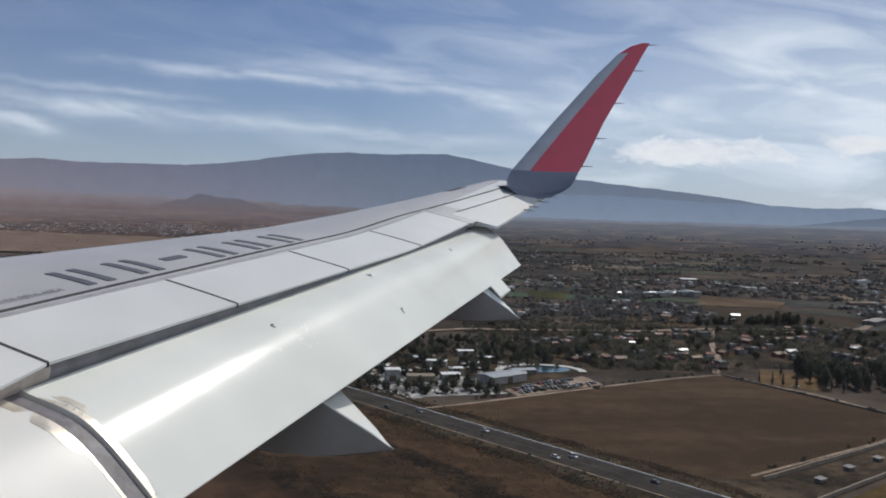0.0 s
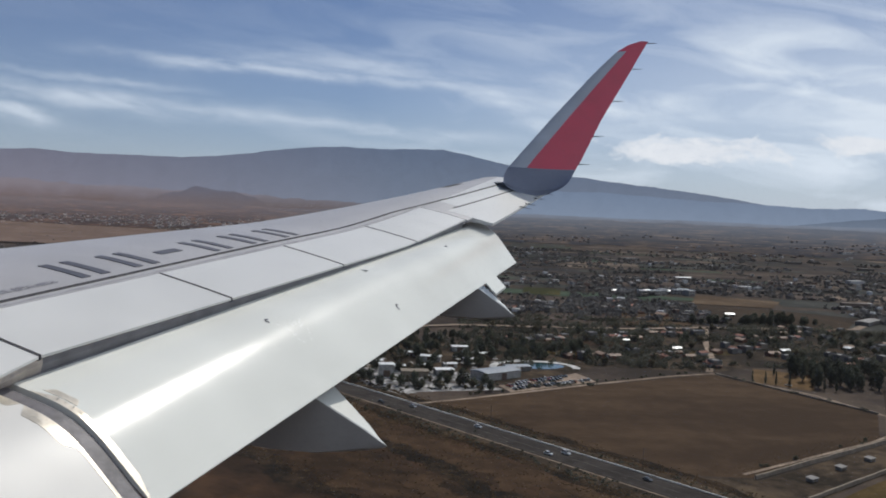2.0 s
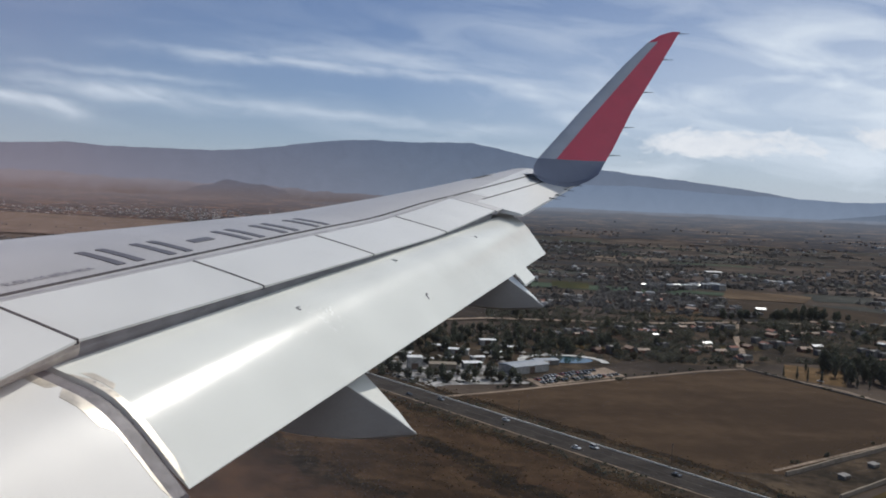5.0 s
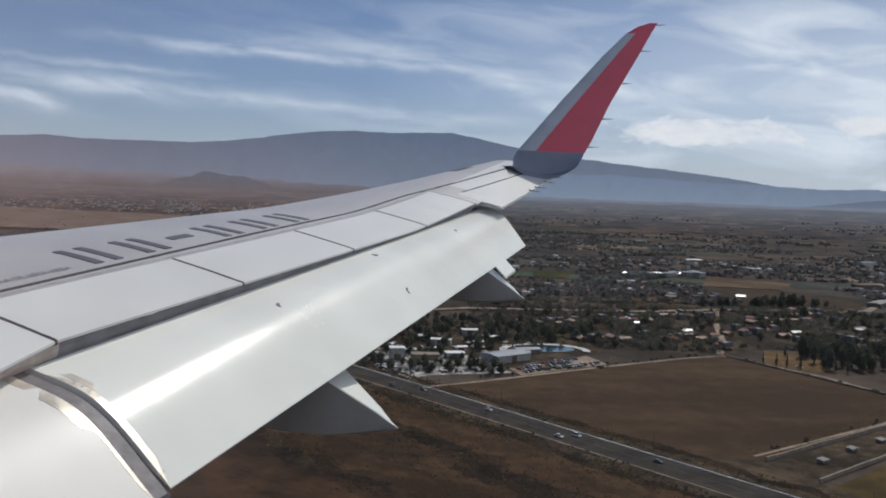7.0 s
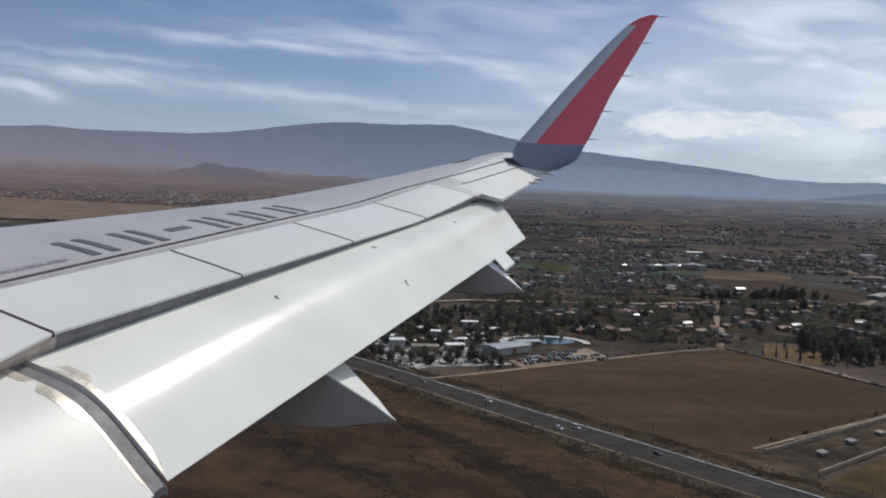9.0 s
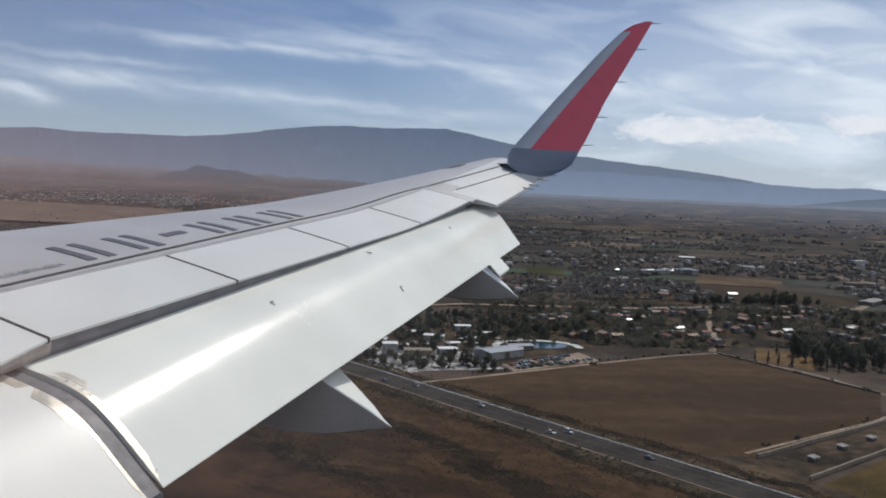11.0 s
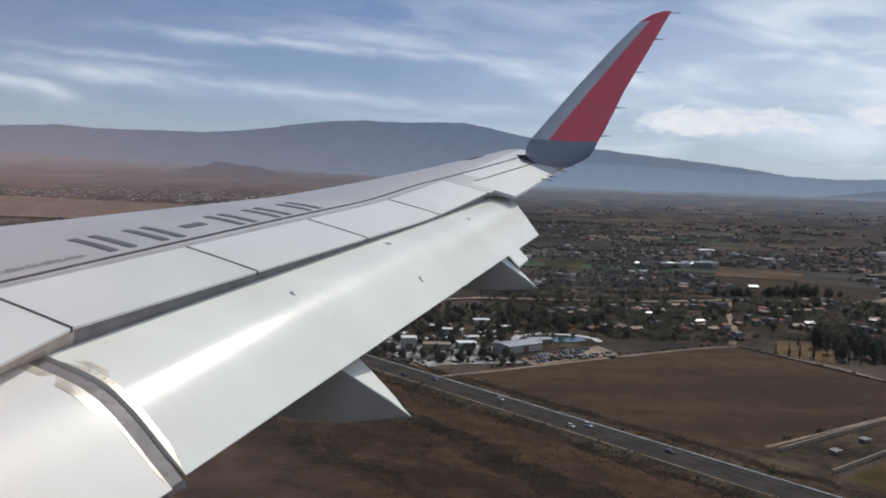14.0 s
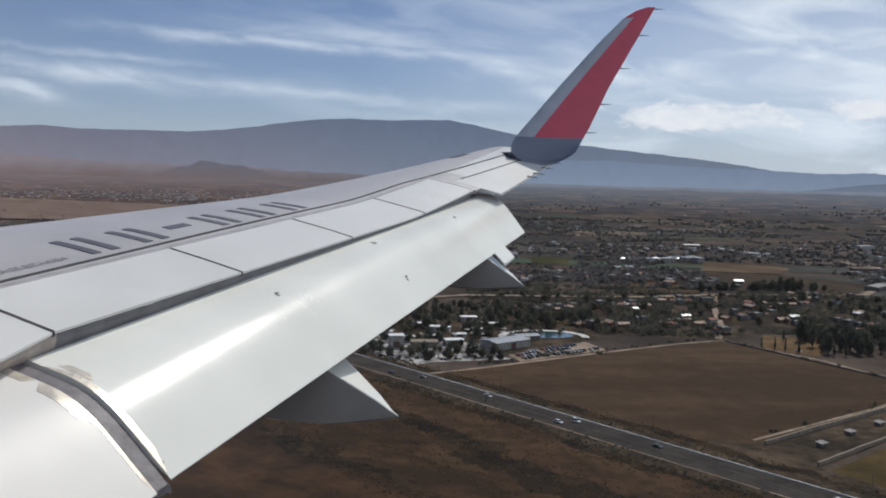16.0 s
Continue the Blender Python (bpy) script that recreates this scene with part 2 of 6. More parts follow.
def rise(s):
    if s <= 0:
        return 0.26 * s
    for (a, p), (b, q) in zip(PROFILE, PROFILE[1:]):
        if s <= b:
            return p + (q - p) * (s - a) / (b - a)
    return PROFILE[-1][1]


def skin(u, q, lift=0.0):
    """The upper surface, u metres along the span and q metres ahead of the spoilers' trailing edge."""
    c = reach(u)
    flat = min(1.0, max(0.0, q / c - 0.4) / 0.4) * max(0.0, 1.0 - u / 6.0)
    return P0 + SPAN * u + CHORD * q + UP * (flex(u) + c * (rise(q / c) - 0.011 * flat) + lift)


HINGE = 0.62
wing = thing("aircraft_wing", "white and grey airliner wing with lowered flaps and a red winglet", "aircraft wing", at=tuple(skin(-3.0, 1.5)))


def wing_ring(u, q_end=0.30, step=0.05):
    c = reach(u)
    qs = [HINGE + (c - HINGE) * k / 14 for k in range(15)]
    up = [skin(u, q) for q in qs]
    lows = [(0.97, 0.02), (0.85, -0.005), (0.6, -0.03), (0.4, -0.04)]
    low = [P0 + SPAN * u + CHORD * (s * c) + UP * (flex(u) + c * z) for s, z in lows]
    tail = [skin(u, q_end, -0.16), skin(u, q_end, -step), skin(u, HINGE - 0.004, -step)]
    return up + low + tail


bm = bmesh.new()
loft(bm, [wing_ring(u) for u in np.linspace(-5.2, 10.8, 33)])
part("wing_box", bm, SKIN, wing, "grey painted wing skin", smooth=True)


def panel(bm, u0, u1, q0, q1, thick, lift=0.0, nu=6, nq=6, taper=True):
    """A skin panel that follows the wing's upper surface."""
    rings = []
    for i in range(nu + 1):
        u = u0 + (u1 - u0) * i / nu
        e0, e1 = (q(u) if callable(q) else q for q in (q0, q1))
        qs = [e0 + (e1 - e0) * j / nq for j in range(nq + 1)]
        top = [skin(u, q, lift) for q in qs]
        bot = [skin(u, q, lift - thick * (0.3 + 0.7 * (q - e0) / (e1 - e0)) if taper else lift - thick) for q in reversed(qs)]
        rings.append(top + bot)
    loft(bm, rings)


def aileron_edge(u):
    return 0.31 - 0.095 * max(0.0, u - 7.6)


def seal_line(u):
    return 0.735 - 0.045 * min(1.0, max(0.0, 1 - u / 3.5)) if u < 6.6 else 0.735 - 0.105 * (u - 6.6)


def strip(bm, line, width, u0, u1, lift, n=40):
    """A thin band along the span on the skin."""
    rings = []
    for i in range(n + 1):
        u = u0 + (u1 - u0) * i / n
        q = line(u)
        rings.append([skin(u, q - width / 2, lift), skin(u, q + width / 2, lift), skin(u, q + width / 2, lift - 0.006), skin(u, q - width / 2, lift - 0.006)])
    loft(bm, rings)


def spoiler_edge(u):
    """The innermost spoiler grows wider towards the hull."""
    return min(0.0, 0.205 * u)


SPOILERS = [(-2.4, -0.012), (0.012, 1.818), (1.842, 3.646), (3.670, 5.470), (5.494, 7.18)]
for u0, u1 in SPOILERS:
    bm = bmesh.new()
    panel(bm, u0, u1, spoiler_edge, HINGE - 0.008, 0.05)
    part("spoiler", bm, WHITE, wing, "white spoiler panel")
# dark strips laid over the spoiler gaps, standing for their shade
for u in (0.0, 1.83, 3.658, 5.482):
    bm = bmesh.new()
    panel(bm, u - 0.0125, u + 0.0125, lambda u: spoiler_edge(u) + 0.004, HINGE - 0.01, 0.03, lift=0.003, nu=1, taper=False)
    part("gap_shade", bm, SEAL, wing, "dark strip painted as the shade between spoilers")
bm = bmesh.new()
panel(bm, 7.20, 7.395, -0.03, 0.29, 0.05)
panel(bm, 7.20, 7.79, 0.291, HINGE - 0.008, 0.05)
part("fixed_panel", bm, SKIN, wing, "grey fixed trailing panel")
bm = bmesh.new()
panel(bm, 7.80, 10.78, lambda u: aileron_edge(u) + 0.012, HINGE - 0.006, 0.05, nq=3)
part("aileron_shroud", bm, WHITE, wing)
bm = bmesh.new()
panel(bm, 7.40, 11.05, -0.30, aileron_edge, 0.10, nu=12)
part("aileron", bm, WHITE, wing, "white aileron in line with the wing")
bm = bmesh.new()
strip(bm, aileron_edge, 0.022, 7.6, 9.95, 0.003)
part("aileron_seal", bm, SEAL, wing)
bm = bmesh.new()
strip(bm, seal_line, 0.029, -2.4, 10.2, 0.004)
part("seal_strip", bm, SEAL, wing, "dark seal line along the wing")
bm = bmesh.new()
panel(bm, -2.4, 7.7, 0.635, 0.655, 0.004, lift=0.0025, nu=26, nq=1, taper=False)
part("hinge_seal", bm, material("hinge_seal_grey", (0.33, 0.33, 0.35), 0.5), wing)


def knuckle(v):
    """Fall of the flap's back: flat nose, a bend, a flat tail."""
    a, b, lo, hi = 0.30, 0.80, 0.27, 0.985
    w = min(max((v - a) / (b - a), 0.0), 1.0)
    return lo * v + (hi - lo) * ((b - a) * (w ** 3 - 0.5 * w ** 4) + max(0.0, v - b))


def flap_point(u, v, lift=0.0, big=1.0):
    """The lowered flap's upper surface: v runs from its nose to its trailing edge."""
    k = big * (1.0 - 0.026 * u)
    q = 0.12 - 0.94 * k * v
    z = -0.088 - 0.94 * k * knuckle(v)
    return P0 + SPAN * (u + (0.035 * u * (1 - v) if u > 0 else 0.0)) + CHORD * q + UP * (0.0154 * u + z + lift)


def flap_mesh(u0, u1, big=1.0, nu=16, slant=0.0):
    bm = bmesh.new()
    rings = []
    for i in range(nu + 1):
        top, bot = [], []
        for j in range(29):
            v = j / 28
            u = u0 + (u1 - u0) * i / nu + slant * (1 - v) ** 1.5 * (i / nu) ** 10
            th = 0.005 + 0.13 * k_thick(v)
            top.append(flap_point(u, v, 0, big))
            bot.append(flap_point(u, v, -th, big))
        rings.append(top + bot[::-1])
    loft(bm, rings)
    return bm


def k_thick(v):
    return max(0.0, math.sqrt(max(0.0, v)) * (1 - v) * 1.9 if v > 0.02 else 0.25)


flap = part("outboard_flap", flap_mesh(-0.15, 7.30, nu=28, slant=0.5), FLAPW, wing, "glossy white flap, lowered for landing", smooth=True)
part("inboard_flap", flap_mesh(-2.6, -0.285, 1.02), FLAPDULL, wing, "dull white inner flap, lowered", smooth=True)
# slot ahead of the flap: shade painted as grey nose strip and cove sheet
bm = bmesh.new()
loft(bm, [[flap_point(u, v, 0.004) for v in (0.0, 0.03, 0.06, 0.09)] + [flap_point(u, v, -0.006) for v in (0.09, 0.06, 0.03, 0.0)] for u in np.linspace(-0.14, 7.28, 20)])
part("nose_shade", bm, SLOTSHADE, flap, "grey strip painted as shade on the flap nose")
TAN = material("tan_primer", (0.46, 0.40, 0.35), 0.55, var=0.3, scale=4, fine=30)
for u0, u1, name, mat, label in ((0.05, 7.18, "slot_shade", SLOTSHADE, "grey sheet along the slot, coloured as its shade"), (-2.4, 0.05, "slot_plate", TAN, "bare tan metal plate in the slot")):
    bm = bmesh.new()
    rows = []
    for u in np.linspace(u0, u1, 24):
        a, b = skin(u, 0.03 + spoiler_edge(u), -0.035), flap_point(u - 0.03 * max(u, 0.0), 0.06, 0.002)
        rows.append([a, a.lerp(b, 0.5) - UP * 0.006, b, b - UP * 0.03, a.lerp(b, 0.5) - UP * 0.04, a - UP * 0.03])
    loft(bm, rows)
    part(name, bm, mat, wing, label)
# the gap between the two flaps: dark rubber seal with metal edge strips
bm = bmesh.new()
loft(bm, [[flap_point(u, j / 14, lift - 0.02) for j in range(15)] + [flap_point(u, j / 14, lift - 0.06) for j in reversed(range(15))] for u, lift in ((-0.292, -0.012), (-0.265, 0.006), (-0.18, 0.006), (-0.153, -0.012))])
part("flap_seal", bm, FLAPSEAL, flap, "dark rubber seal between the flaps")
for a, b, v0, v1 in ((-0.148, -0.098, 0.20, 0.97), (-0.355, -0.288, 0.08, 0.27), (-0.375, -0.288, 0.30, 0.66), (-0.312, -0.288, 0.60, 0.98), (-0.092, -0.040, 0.24, 0.46)):
    bm = bmesh.new()
    n = 30
    rnd = random.Random(int(-1000 * a))
    rings = []
    for k in range(n + 1):
        v = v0 + (v1 - v0) * k / n
        big = 1.0 if a > -0.2 else 1.02
        # chipped edges, tapering in at both ends
        e = min(1.0, 6.0 * k / n, 6.0 * (n - k) / n + 0.2)
        w = (b - a) * e * rnd.uniform(0.90, 1.0)
        c = b if a < -0.2 else a
        u0, u1 = (c - w, c) if a < -0.2 else (c, c + w)
        rings.append([flap_point(u0, v, 0.0018, big), flap_point(u1, v, 0.0018, big), flap_point(u1, v, -0.004, big), flap_point(u0, v, -0.004, big)])
    loft(bm, rings)
    part("edge_strip", bm, METAL, flap, "bare metal wear strip")

# rivets along the wear strip, and small bright spots on the flap
for k in range(12):
    bm = bmesh.new()
    p = flap_point(-0.118, 0.36 + 0.052 * k, 0.003)
    bmesh.ops.create_cone(bm, cap_ends=True, segments=8, radius1=0.005, radius2=0.004, depth=0.003, matrix=Matrix.Translation(p) @ Matrix.Rotation(radians(-40), 4, "Y"))
    part("rivet", bm, SEAL, flap)
rnd = random.Random(5)
SPOT = material("bright_spot_paint", (0.79, 0.80, 0.78), 0.42, var=0.05, bump=0.0, spec=0.2)
bm = bmesh.new()
for _ in range(44):
    u, v, w = 2.0 + rnd.gauss(0, 0.10), 0.56 + rnd.gauss(0, 0.06), rnd.uniform(0.003, 0.010)
    bm.faces.new([bm.verts.new(flap_point(u + w * math.cos(a), v + 1.4 * w * math.sin(a), 0.0022)) for a in np.linspace(0, 2 * math.pi, 7)[:-1]])
part("bright_spots", bm, SPOT, flap, "cluster of small bright spots")["kind"] = "stuff"

# trailing tab near the flap's outer end
bm = bmesh.new()
loft(bm, [[flap_point(u, 0.97, 0.0), flap_point(u, 1.16, 0.012), flap_point(u, 1.16, -0.01), flap_point(u, 0.97, -0.015)] for u in (5.86, 6.30)])
part("flap_tab", bm, FLAPW, flap)


def fairing(tip, size):
    """A deep canoe fairing under the flap: flat top, upright sides, its pointed tail at tip."""
    bm = bmesh.new()
    fwd = Vector((-0.985, 0.17, 0.0))
    side = Vector((0.17, 0.985, 0.0))
    rings = []
    # distance ahead of the tip, half width, top and bottom over the tip
    for d, w, top, low in ((-0.02, 0.004, -0.062, -0.072), (0.03, 0.020, -0.022, -0.084), (0.12, 0.070, 0.066, -0.092), (0.30, 0.155, 0.208, -0.100), (0.46, 0.225, 0.333, -0.10), (0.75, 0.245, 0.45, -0.085),
                           (1.1, 0.24, 0.50, -0.045), (1.5, 0.20, 0.50, 0.03), (1.9, 0.12, 0.50, 0.17), (2.2, 0.05, 0.46, 0.33)):
        d, w, top, low = (k * size for k in (d, w, top, low))
        c = Vector(tip) + fwd * d
        r = min(0.018, w * 0.4, (top - low) * 0.4)
        ring = [(-w + r * 0.4, top), (w - r * 0.4, top), (w, top - r * 0.5), (w, (top + low) / 2), (w * 0.92, low + 1.2 * r), (w * 0.6, low), (-w * 0.6, low), (-w * 0.92, low + 1.2 * r), (-w, (top + low) / 2), (-w, top - r * 0.5)]
        rings.append([c + side * x + UP * z for x, z in ring])
    loft(bm, rings)
    # sides and belly take the darker colour, painted as their shade
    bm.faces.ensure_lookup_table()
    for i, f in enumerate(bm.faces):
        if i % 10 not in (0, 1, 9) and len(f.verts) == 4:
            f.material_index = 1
    return bm


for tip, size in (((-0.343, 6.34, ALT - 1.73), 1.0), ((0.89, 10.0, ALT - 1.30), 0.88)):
    part("flap_track_fairing", fairing(tip, size), [FLAPW, FAIRSHADE], wing, "pointed white flap track fairing, shade painted on its sides", smooth=30)


# ---- winglet ----
def eye(px, pz, y):
    """A point y metres out, by its slopes to the side and up as seen from the window."""
    return Vector((px * y, y, ALT + pz * y))


NEAR = 0.925
WL = [  # share of the height, trailing edge, leading edge
    (0.00, skin(10.38, -0.29, 0.0), skin(10.30, reach(10.3) * 0.90, 0.0)),
    (0.05, eye(0.1475, 0.0120, 15.05 * NEAR), eye(0.0762, 0.0125, 15.05 * NEAR)),
    (0.10, eye(0.1515, 0.0185, 15.18 * NEAR), eye(0.0768, 0.0205, 15.18 * NEAR)),
    (0.16, eye(0.1555, 0.0265, 15.32 * NEAR), eye(0.0815, 0.0290, 15.32 * NEAR)),
    (0.25, eye(0.1620, 0.0375, 15.48 * NEAR), eye(0.0930, 0.0420, 15.48 * NEAR)),
    (0.50, eye(0.1825, 0.0800, 15.85 * NEAR), eye(0.1290, 0.0830, 15.85 * NEAR)),
    (0.80, eye(0.2135, 0.1330, 16.30 * NEAR), eye(0.1745, 0.1320, 16.30 * NEAR)),
    (0.93, eye(0.2265, 0.1560, 16.48 * NEAR), eye(0.1985, 0.1550, 16.48 * NEAR)),
    (0.98, eye(0.2312, 0.1638, 16.54 * NEAR), eye(0.2120, 0.1630, 16.54 * NEAR)),
    (1.00, eye(0.2330, 0.1664, 16.56 * NEAR), eye(0.2240, 0.1666, 16.56 * NEAR)),
]
ROOT_SAG = {0.00: 0.0, 0.05: 0.17, 0.10: 0.09, 0.16: 0.03}


def winglet_mesh():
    bm = bmesh.new()
    rings = []
    n = 16
    for i, (s, te, le) in enumerate(WL):
        a, b = WL[max(0, i - 1)], WL[min(len(WL) - 1, i + 1)]
        along = ((b[1] + b[2]) - (a[1] + a[2])).normalized()
        nrm = along.cross(le - te).normalized()
        if nrm.y > 0:
            nrm = -nrm
        ch = (le - te).length
        inner, outer = [], []
        edge = 0.73 - 0.11 * min(1.0, max(0.0, s - 0.2) / 0.6)
        for j in range(n + 1):
            x = edge * j / 12 if j <= 12 else edge + (1 - edge) * (j - 12) / (n - 12)
            th = 0.05 * ch * 4 * (x ** 0.9) * (1 - x) ** 0.55 * 0.9 + 0.004
            p = te + (le - te) * x - UP * (ROOT_SAG.get(s, 0.0) * math.sin(math.pi * x) ** 0.8)
            inner.append(p + nrm * th * 0.5)
            outer.append(p - nrm * th * 0.5)
        if i == 0:
            inner = [skin(9.88 + (1.15 * (j / n - 0.15) if j / n > 0.15 else 4.0 * (0.15 - j / n)), -0.29 + (reach(10.2) * 0.90 + 0.29) * j / n, -0.03) for j in range(n + 1)]
            outer = [p - UP * 0.03 for p in inner]
        rings.append(inner + outer[::-1])
    loft(bm, rings)
    bm.faces.ensure_lookup_table()
    k = 0
    m = 2 * (n + 1)
    for i in range(len(rings) - 1):
        for j in range(m):
            x = j if j <= n else m - 1 - j
            s = 0.5 * (WL[i][0] + WL[i + 1][0])
            red = s > 0.2 and (x < 12 or s > 0.9)
            pale = j <= n and i == 0 and x < 8
            bm.faces[k].material_index = 3 if pale else 1 if red else 2 if s < 0.2 else 0
            k += 1
    return bm


winglet = part("winglet", winglet_mesh(), [SLATE, RED, ROOT, WHITE], wing, "upswept winglet, red with a grey-blue root and front edge", smooth=True)


def wick(p, way, length):
    bm = bmesh.new()
    w = Vector(way).normalized()
    side = w.cross(UP).normalized()
    loft(bm, [[p + w * (length * s) + (side * math.cos(a) + UP * math.sin(a)) * r for a in (0, 1.57, 3.14, 4.71)] for s, r in ((0, 0.008), (0.4, 0.006), (1, 0.002))])
    return bm


for s in (0.21, 0.40, 0.62, 0.82, 0.985):
    for (a, ta, _), (b, tb, _) in zip(WL, WL[1:]):
        if a <= s <= b:
            p = ta.lerp(tb, (s - a) / (b - a))
            part("static_wick", wick(p, (1, -0.05, 0.0), 0.17), SEAL, winglet)
for u in (8.80, 9.12, 9.66, 10.2):
    part("static_wick", wick(skin(u, -0.28, 0.010), (0.9, -0.3, -0.16), 0.17), SEAL, wing)



def ink_bar(u0, q0, u1, q1, width):
    """A painted bar on the skin from one point to another."""
    bm = bmesh.new()
    d = Vector((u1 - u0, q1 - q0)).normalized()
    n = Vector((-d.y, d.x)) * (width / 2)
    rings = []
    for i in range(5):
        s = i / 4
        u, q = u0 + (u1 - u0) * s, q0 + (q1 - q0) * s
        a, b = (u + n.x, q + n.y), (u - n.x, q - n.y)
        rings.append([skin(*a, 0.005), skin(*b, 0.005), skin(*b, -0.004), skin(*a, -0.004)])
    loft(bm, rings)
    return bm


# registration as plain bars, two to a character and one for the dash
for u0, u1 in ((1.27, 1.47), (1.83, 2.03), (2.86, 3.06), (3.45, 3.65), (4.05, 4.25)):
    part("marking_bar", ink_bar(u0, 0.79, u0, 1.17, 0.085), INK, wing)
    part("marking_bar", ink_bar(u1, 0.79, u1, 1.17, 0.085), INK, wing)
part("marking_bar", ink_bar(2.30, 0.99, 2.58, 0.99, 0.085), INK, wing)


def wing_text(body, u, q, size):
    cu = bpy.data.curves.new("wing_text", "FONT")
    cu.body = body
    cu.size = size
    cu.extrude = 0.001
    cu.materials.append(material("stencil_ink", (0.22, 0.22, 0.25), 0.5))
    ob = new("stencil", cu)
    x = (skin(u + 0.3, q) - skin(u, q)).normalized()
    y = (skin(u, q + 0.05) - skin(u, q)).normalized()
    z = x.cross(y).normalized()
    y = z.cross(x)
    p = skin(u, q, 0.006)
    m = Matrix(((x.x, y.x, z.x, p.x), (x.y, y.y, z.y, p.y), (x.z, y.z, z.z, p.z), (0, 0, 0, 1)))
    ob.parent = wing
    ob.matrix_parent_inverse = wing.matrix_world.inverted()
    ob.matrix_basis = m
    return ob


wing_text("FUERA DE ESTA AREA", 0.28, 0.79, 0.075)


def flap_mark(u, v):
    """A small hook-shaped black mark on the flap."""
    bm = bmesh.new()
    rings = []
    for i in range(9):
        a = math.pi * (0.1 + 1.1 * i / 8)
        du, dv = 0.017 * math.cos(a), -0.022 * math.sin(a) + (0.015 if i == 8 else 0)
        rings.append([flap_point(u + du - 0.008, v + dv, 0.004), flap_point(u + du + 0.008, v + dv, 0.004), flap_point(u + du + 0.008, v + dv, -0.003), flap_point(u + du - 0.008, v + dv, -0.003)])
    loft(bm, rings)
    return bm


for u, v in ((1.86, 0.41), (3.60, 0.775), (5.80, 0.385)):
    part("lashing_mark", flap_mark(u, v), INK, flap)
# small blister at the slot
bm = bmesh.new()
bmesh.ops.create_uvsphere(bm, u_segments=12, v_segments=8, radius=1.0)
bm.transform(Matrix.Translation(flap_point(3.80, 0.235, 0.0)) @ Matrix.Rotation(radians(-20), 4, "Z") @ Matrix.Diagonal((0.055, 0.012, 0.010, 1)))
part("blister", bm, WHITE, flap, smooth=True)
# dark gap in the leading edge near the tip
bm = bmesh.new()
strip(bm, lambda u: reach(u) * 0.80, 0.10, 9.25, 9.75, 0.006, 6)
part("slat_gap", bm, SEAL, wing)


# ---- the hull that the wing grows from, with the window that the view goes through ----
AXIS = Vector((-0.998, 0.058, 0.0))
OUT = Vector((0.058, 0.998, 0.0))


# unseen hull, added to keep sky light off the wing's near side
def hull_wall():
    bm = bmesh.new()
    stations = [-12, -6, -2, -0.22, 0.22, 2, 6, 12]
    angles = [-90 + 15 * k for k in range(7)] + [3.5, 17.0] + [30 + 15 * k for k in range(17)]
    centre = OUT * -1.83 + UP * (ALT - 0.35)

    def at(st, ang, r):
        a = radians(ang)
        return centre + AXIS * st + OUT * (r * math.cos(a)) + UP * (r * math.sin(a))

    grids = [[[bm.verts.new(at(st, an, r)) for an in angles] for st in stations] for r in (1.98, 1.90)]
    for g in grids:
        for i in range(len(stations) - 1):
            for j in range(len(angles) - 1):
                if not (i == 3 and j == 7):
                    bm.faces.new((g[i][j], g[i + 1][j], g[i + 1][j + 1], g[i][j + 1]))
    o, n = grids
    loop = [(3, 7), (4, 7), (4, 8), (3, 8)]
    for (a, b), (c, d) in zip(loop, loop[1:] + loop[:1]):
        bm.faces.new((o[a][b], o[c][d], n[c][d], n[a][b]))
    return mesh_ob("hull_wall", bm, material("grey_hull_paint", (0.40, 0.40, 0.40), 0.35, var=0.08, scale=0.8, fine=10, bump=0.0), smooth=True)


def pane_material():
    """Clear acrylic: sunlit scatter stands for haze, with pink glare painted at left."""
    m = bpy.data.materials.new("veiled_acrylic")
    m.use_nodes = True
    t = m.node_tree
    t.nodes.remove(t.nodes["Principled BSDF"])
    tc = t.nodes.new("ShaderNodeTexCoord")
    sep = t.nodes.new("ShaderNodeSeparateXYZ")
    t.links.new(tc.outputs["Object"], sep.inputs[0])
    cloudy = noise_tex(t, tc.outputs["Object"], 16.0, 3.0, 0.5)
    glare_edge = math_node(t, "ADD", math_node(t, "MULTIPLY", sep.outputs[0], -9.0), math_node(t, "MULTIPLY", math_node(t, "SUBTRACT", cloudy, 0.5), 0.9))
    glare = ramp(t, glare_edge, [(0.05, grey(0.0)), (0.62, grey(1.0))])
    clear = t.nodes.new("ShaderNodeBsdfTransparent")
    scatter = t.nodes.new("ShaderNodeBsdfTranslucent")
    t.links.new(mixrgb(t, glare, (0.80, 0.86, 1.0), (1.0, 0.74, 0.72)), scatter.inputs[0])
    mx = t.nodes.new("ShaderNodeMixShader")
    t.links.new(math_node(t, "ADD", math_node(t, "MULTIPLY", glare, PANE_GLARE), PANE_HAZE), mx.inputs[0])
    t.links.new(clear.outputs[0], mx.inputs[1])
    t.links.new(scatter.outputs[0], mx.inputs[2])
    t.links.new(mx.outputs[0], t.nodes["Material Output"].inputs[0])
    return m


# haze and glare shares of the pane, which lift the dark tones
PANE_HAZE, PANE_GLARE = 0.0036, 0.026


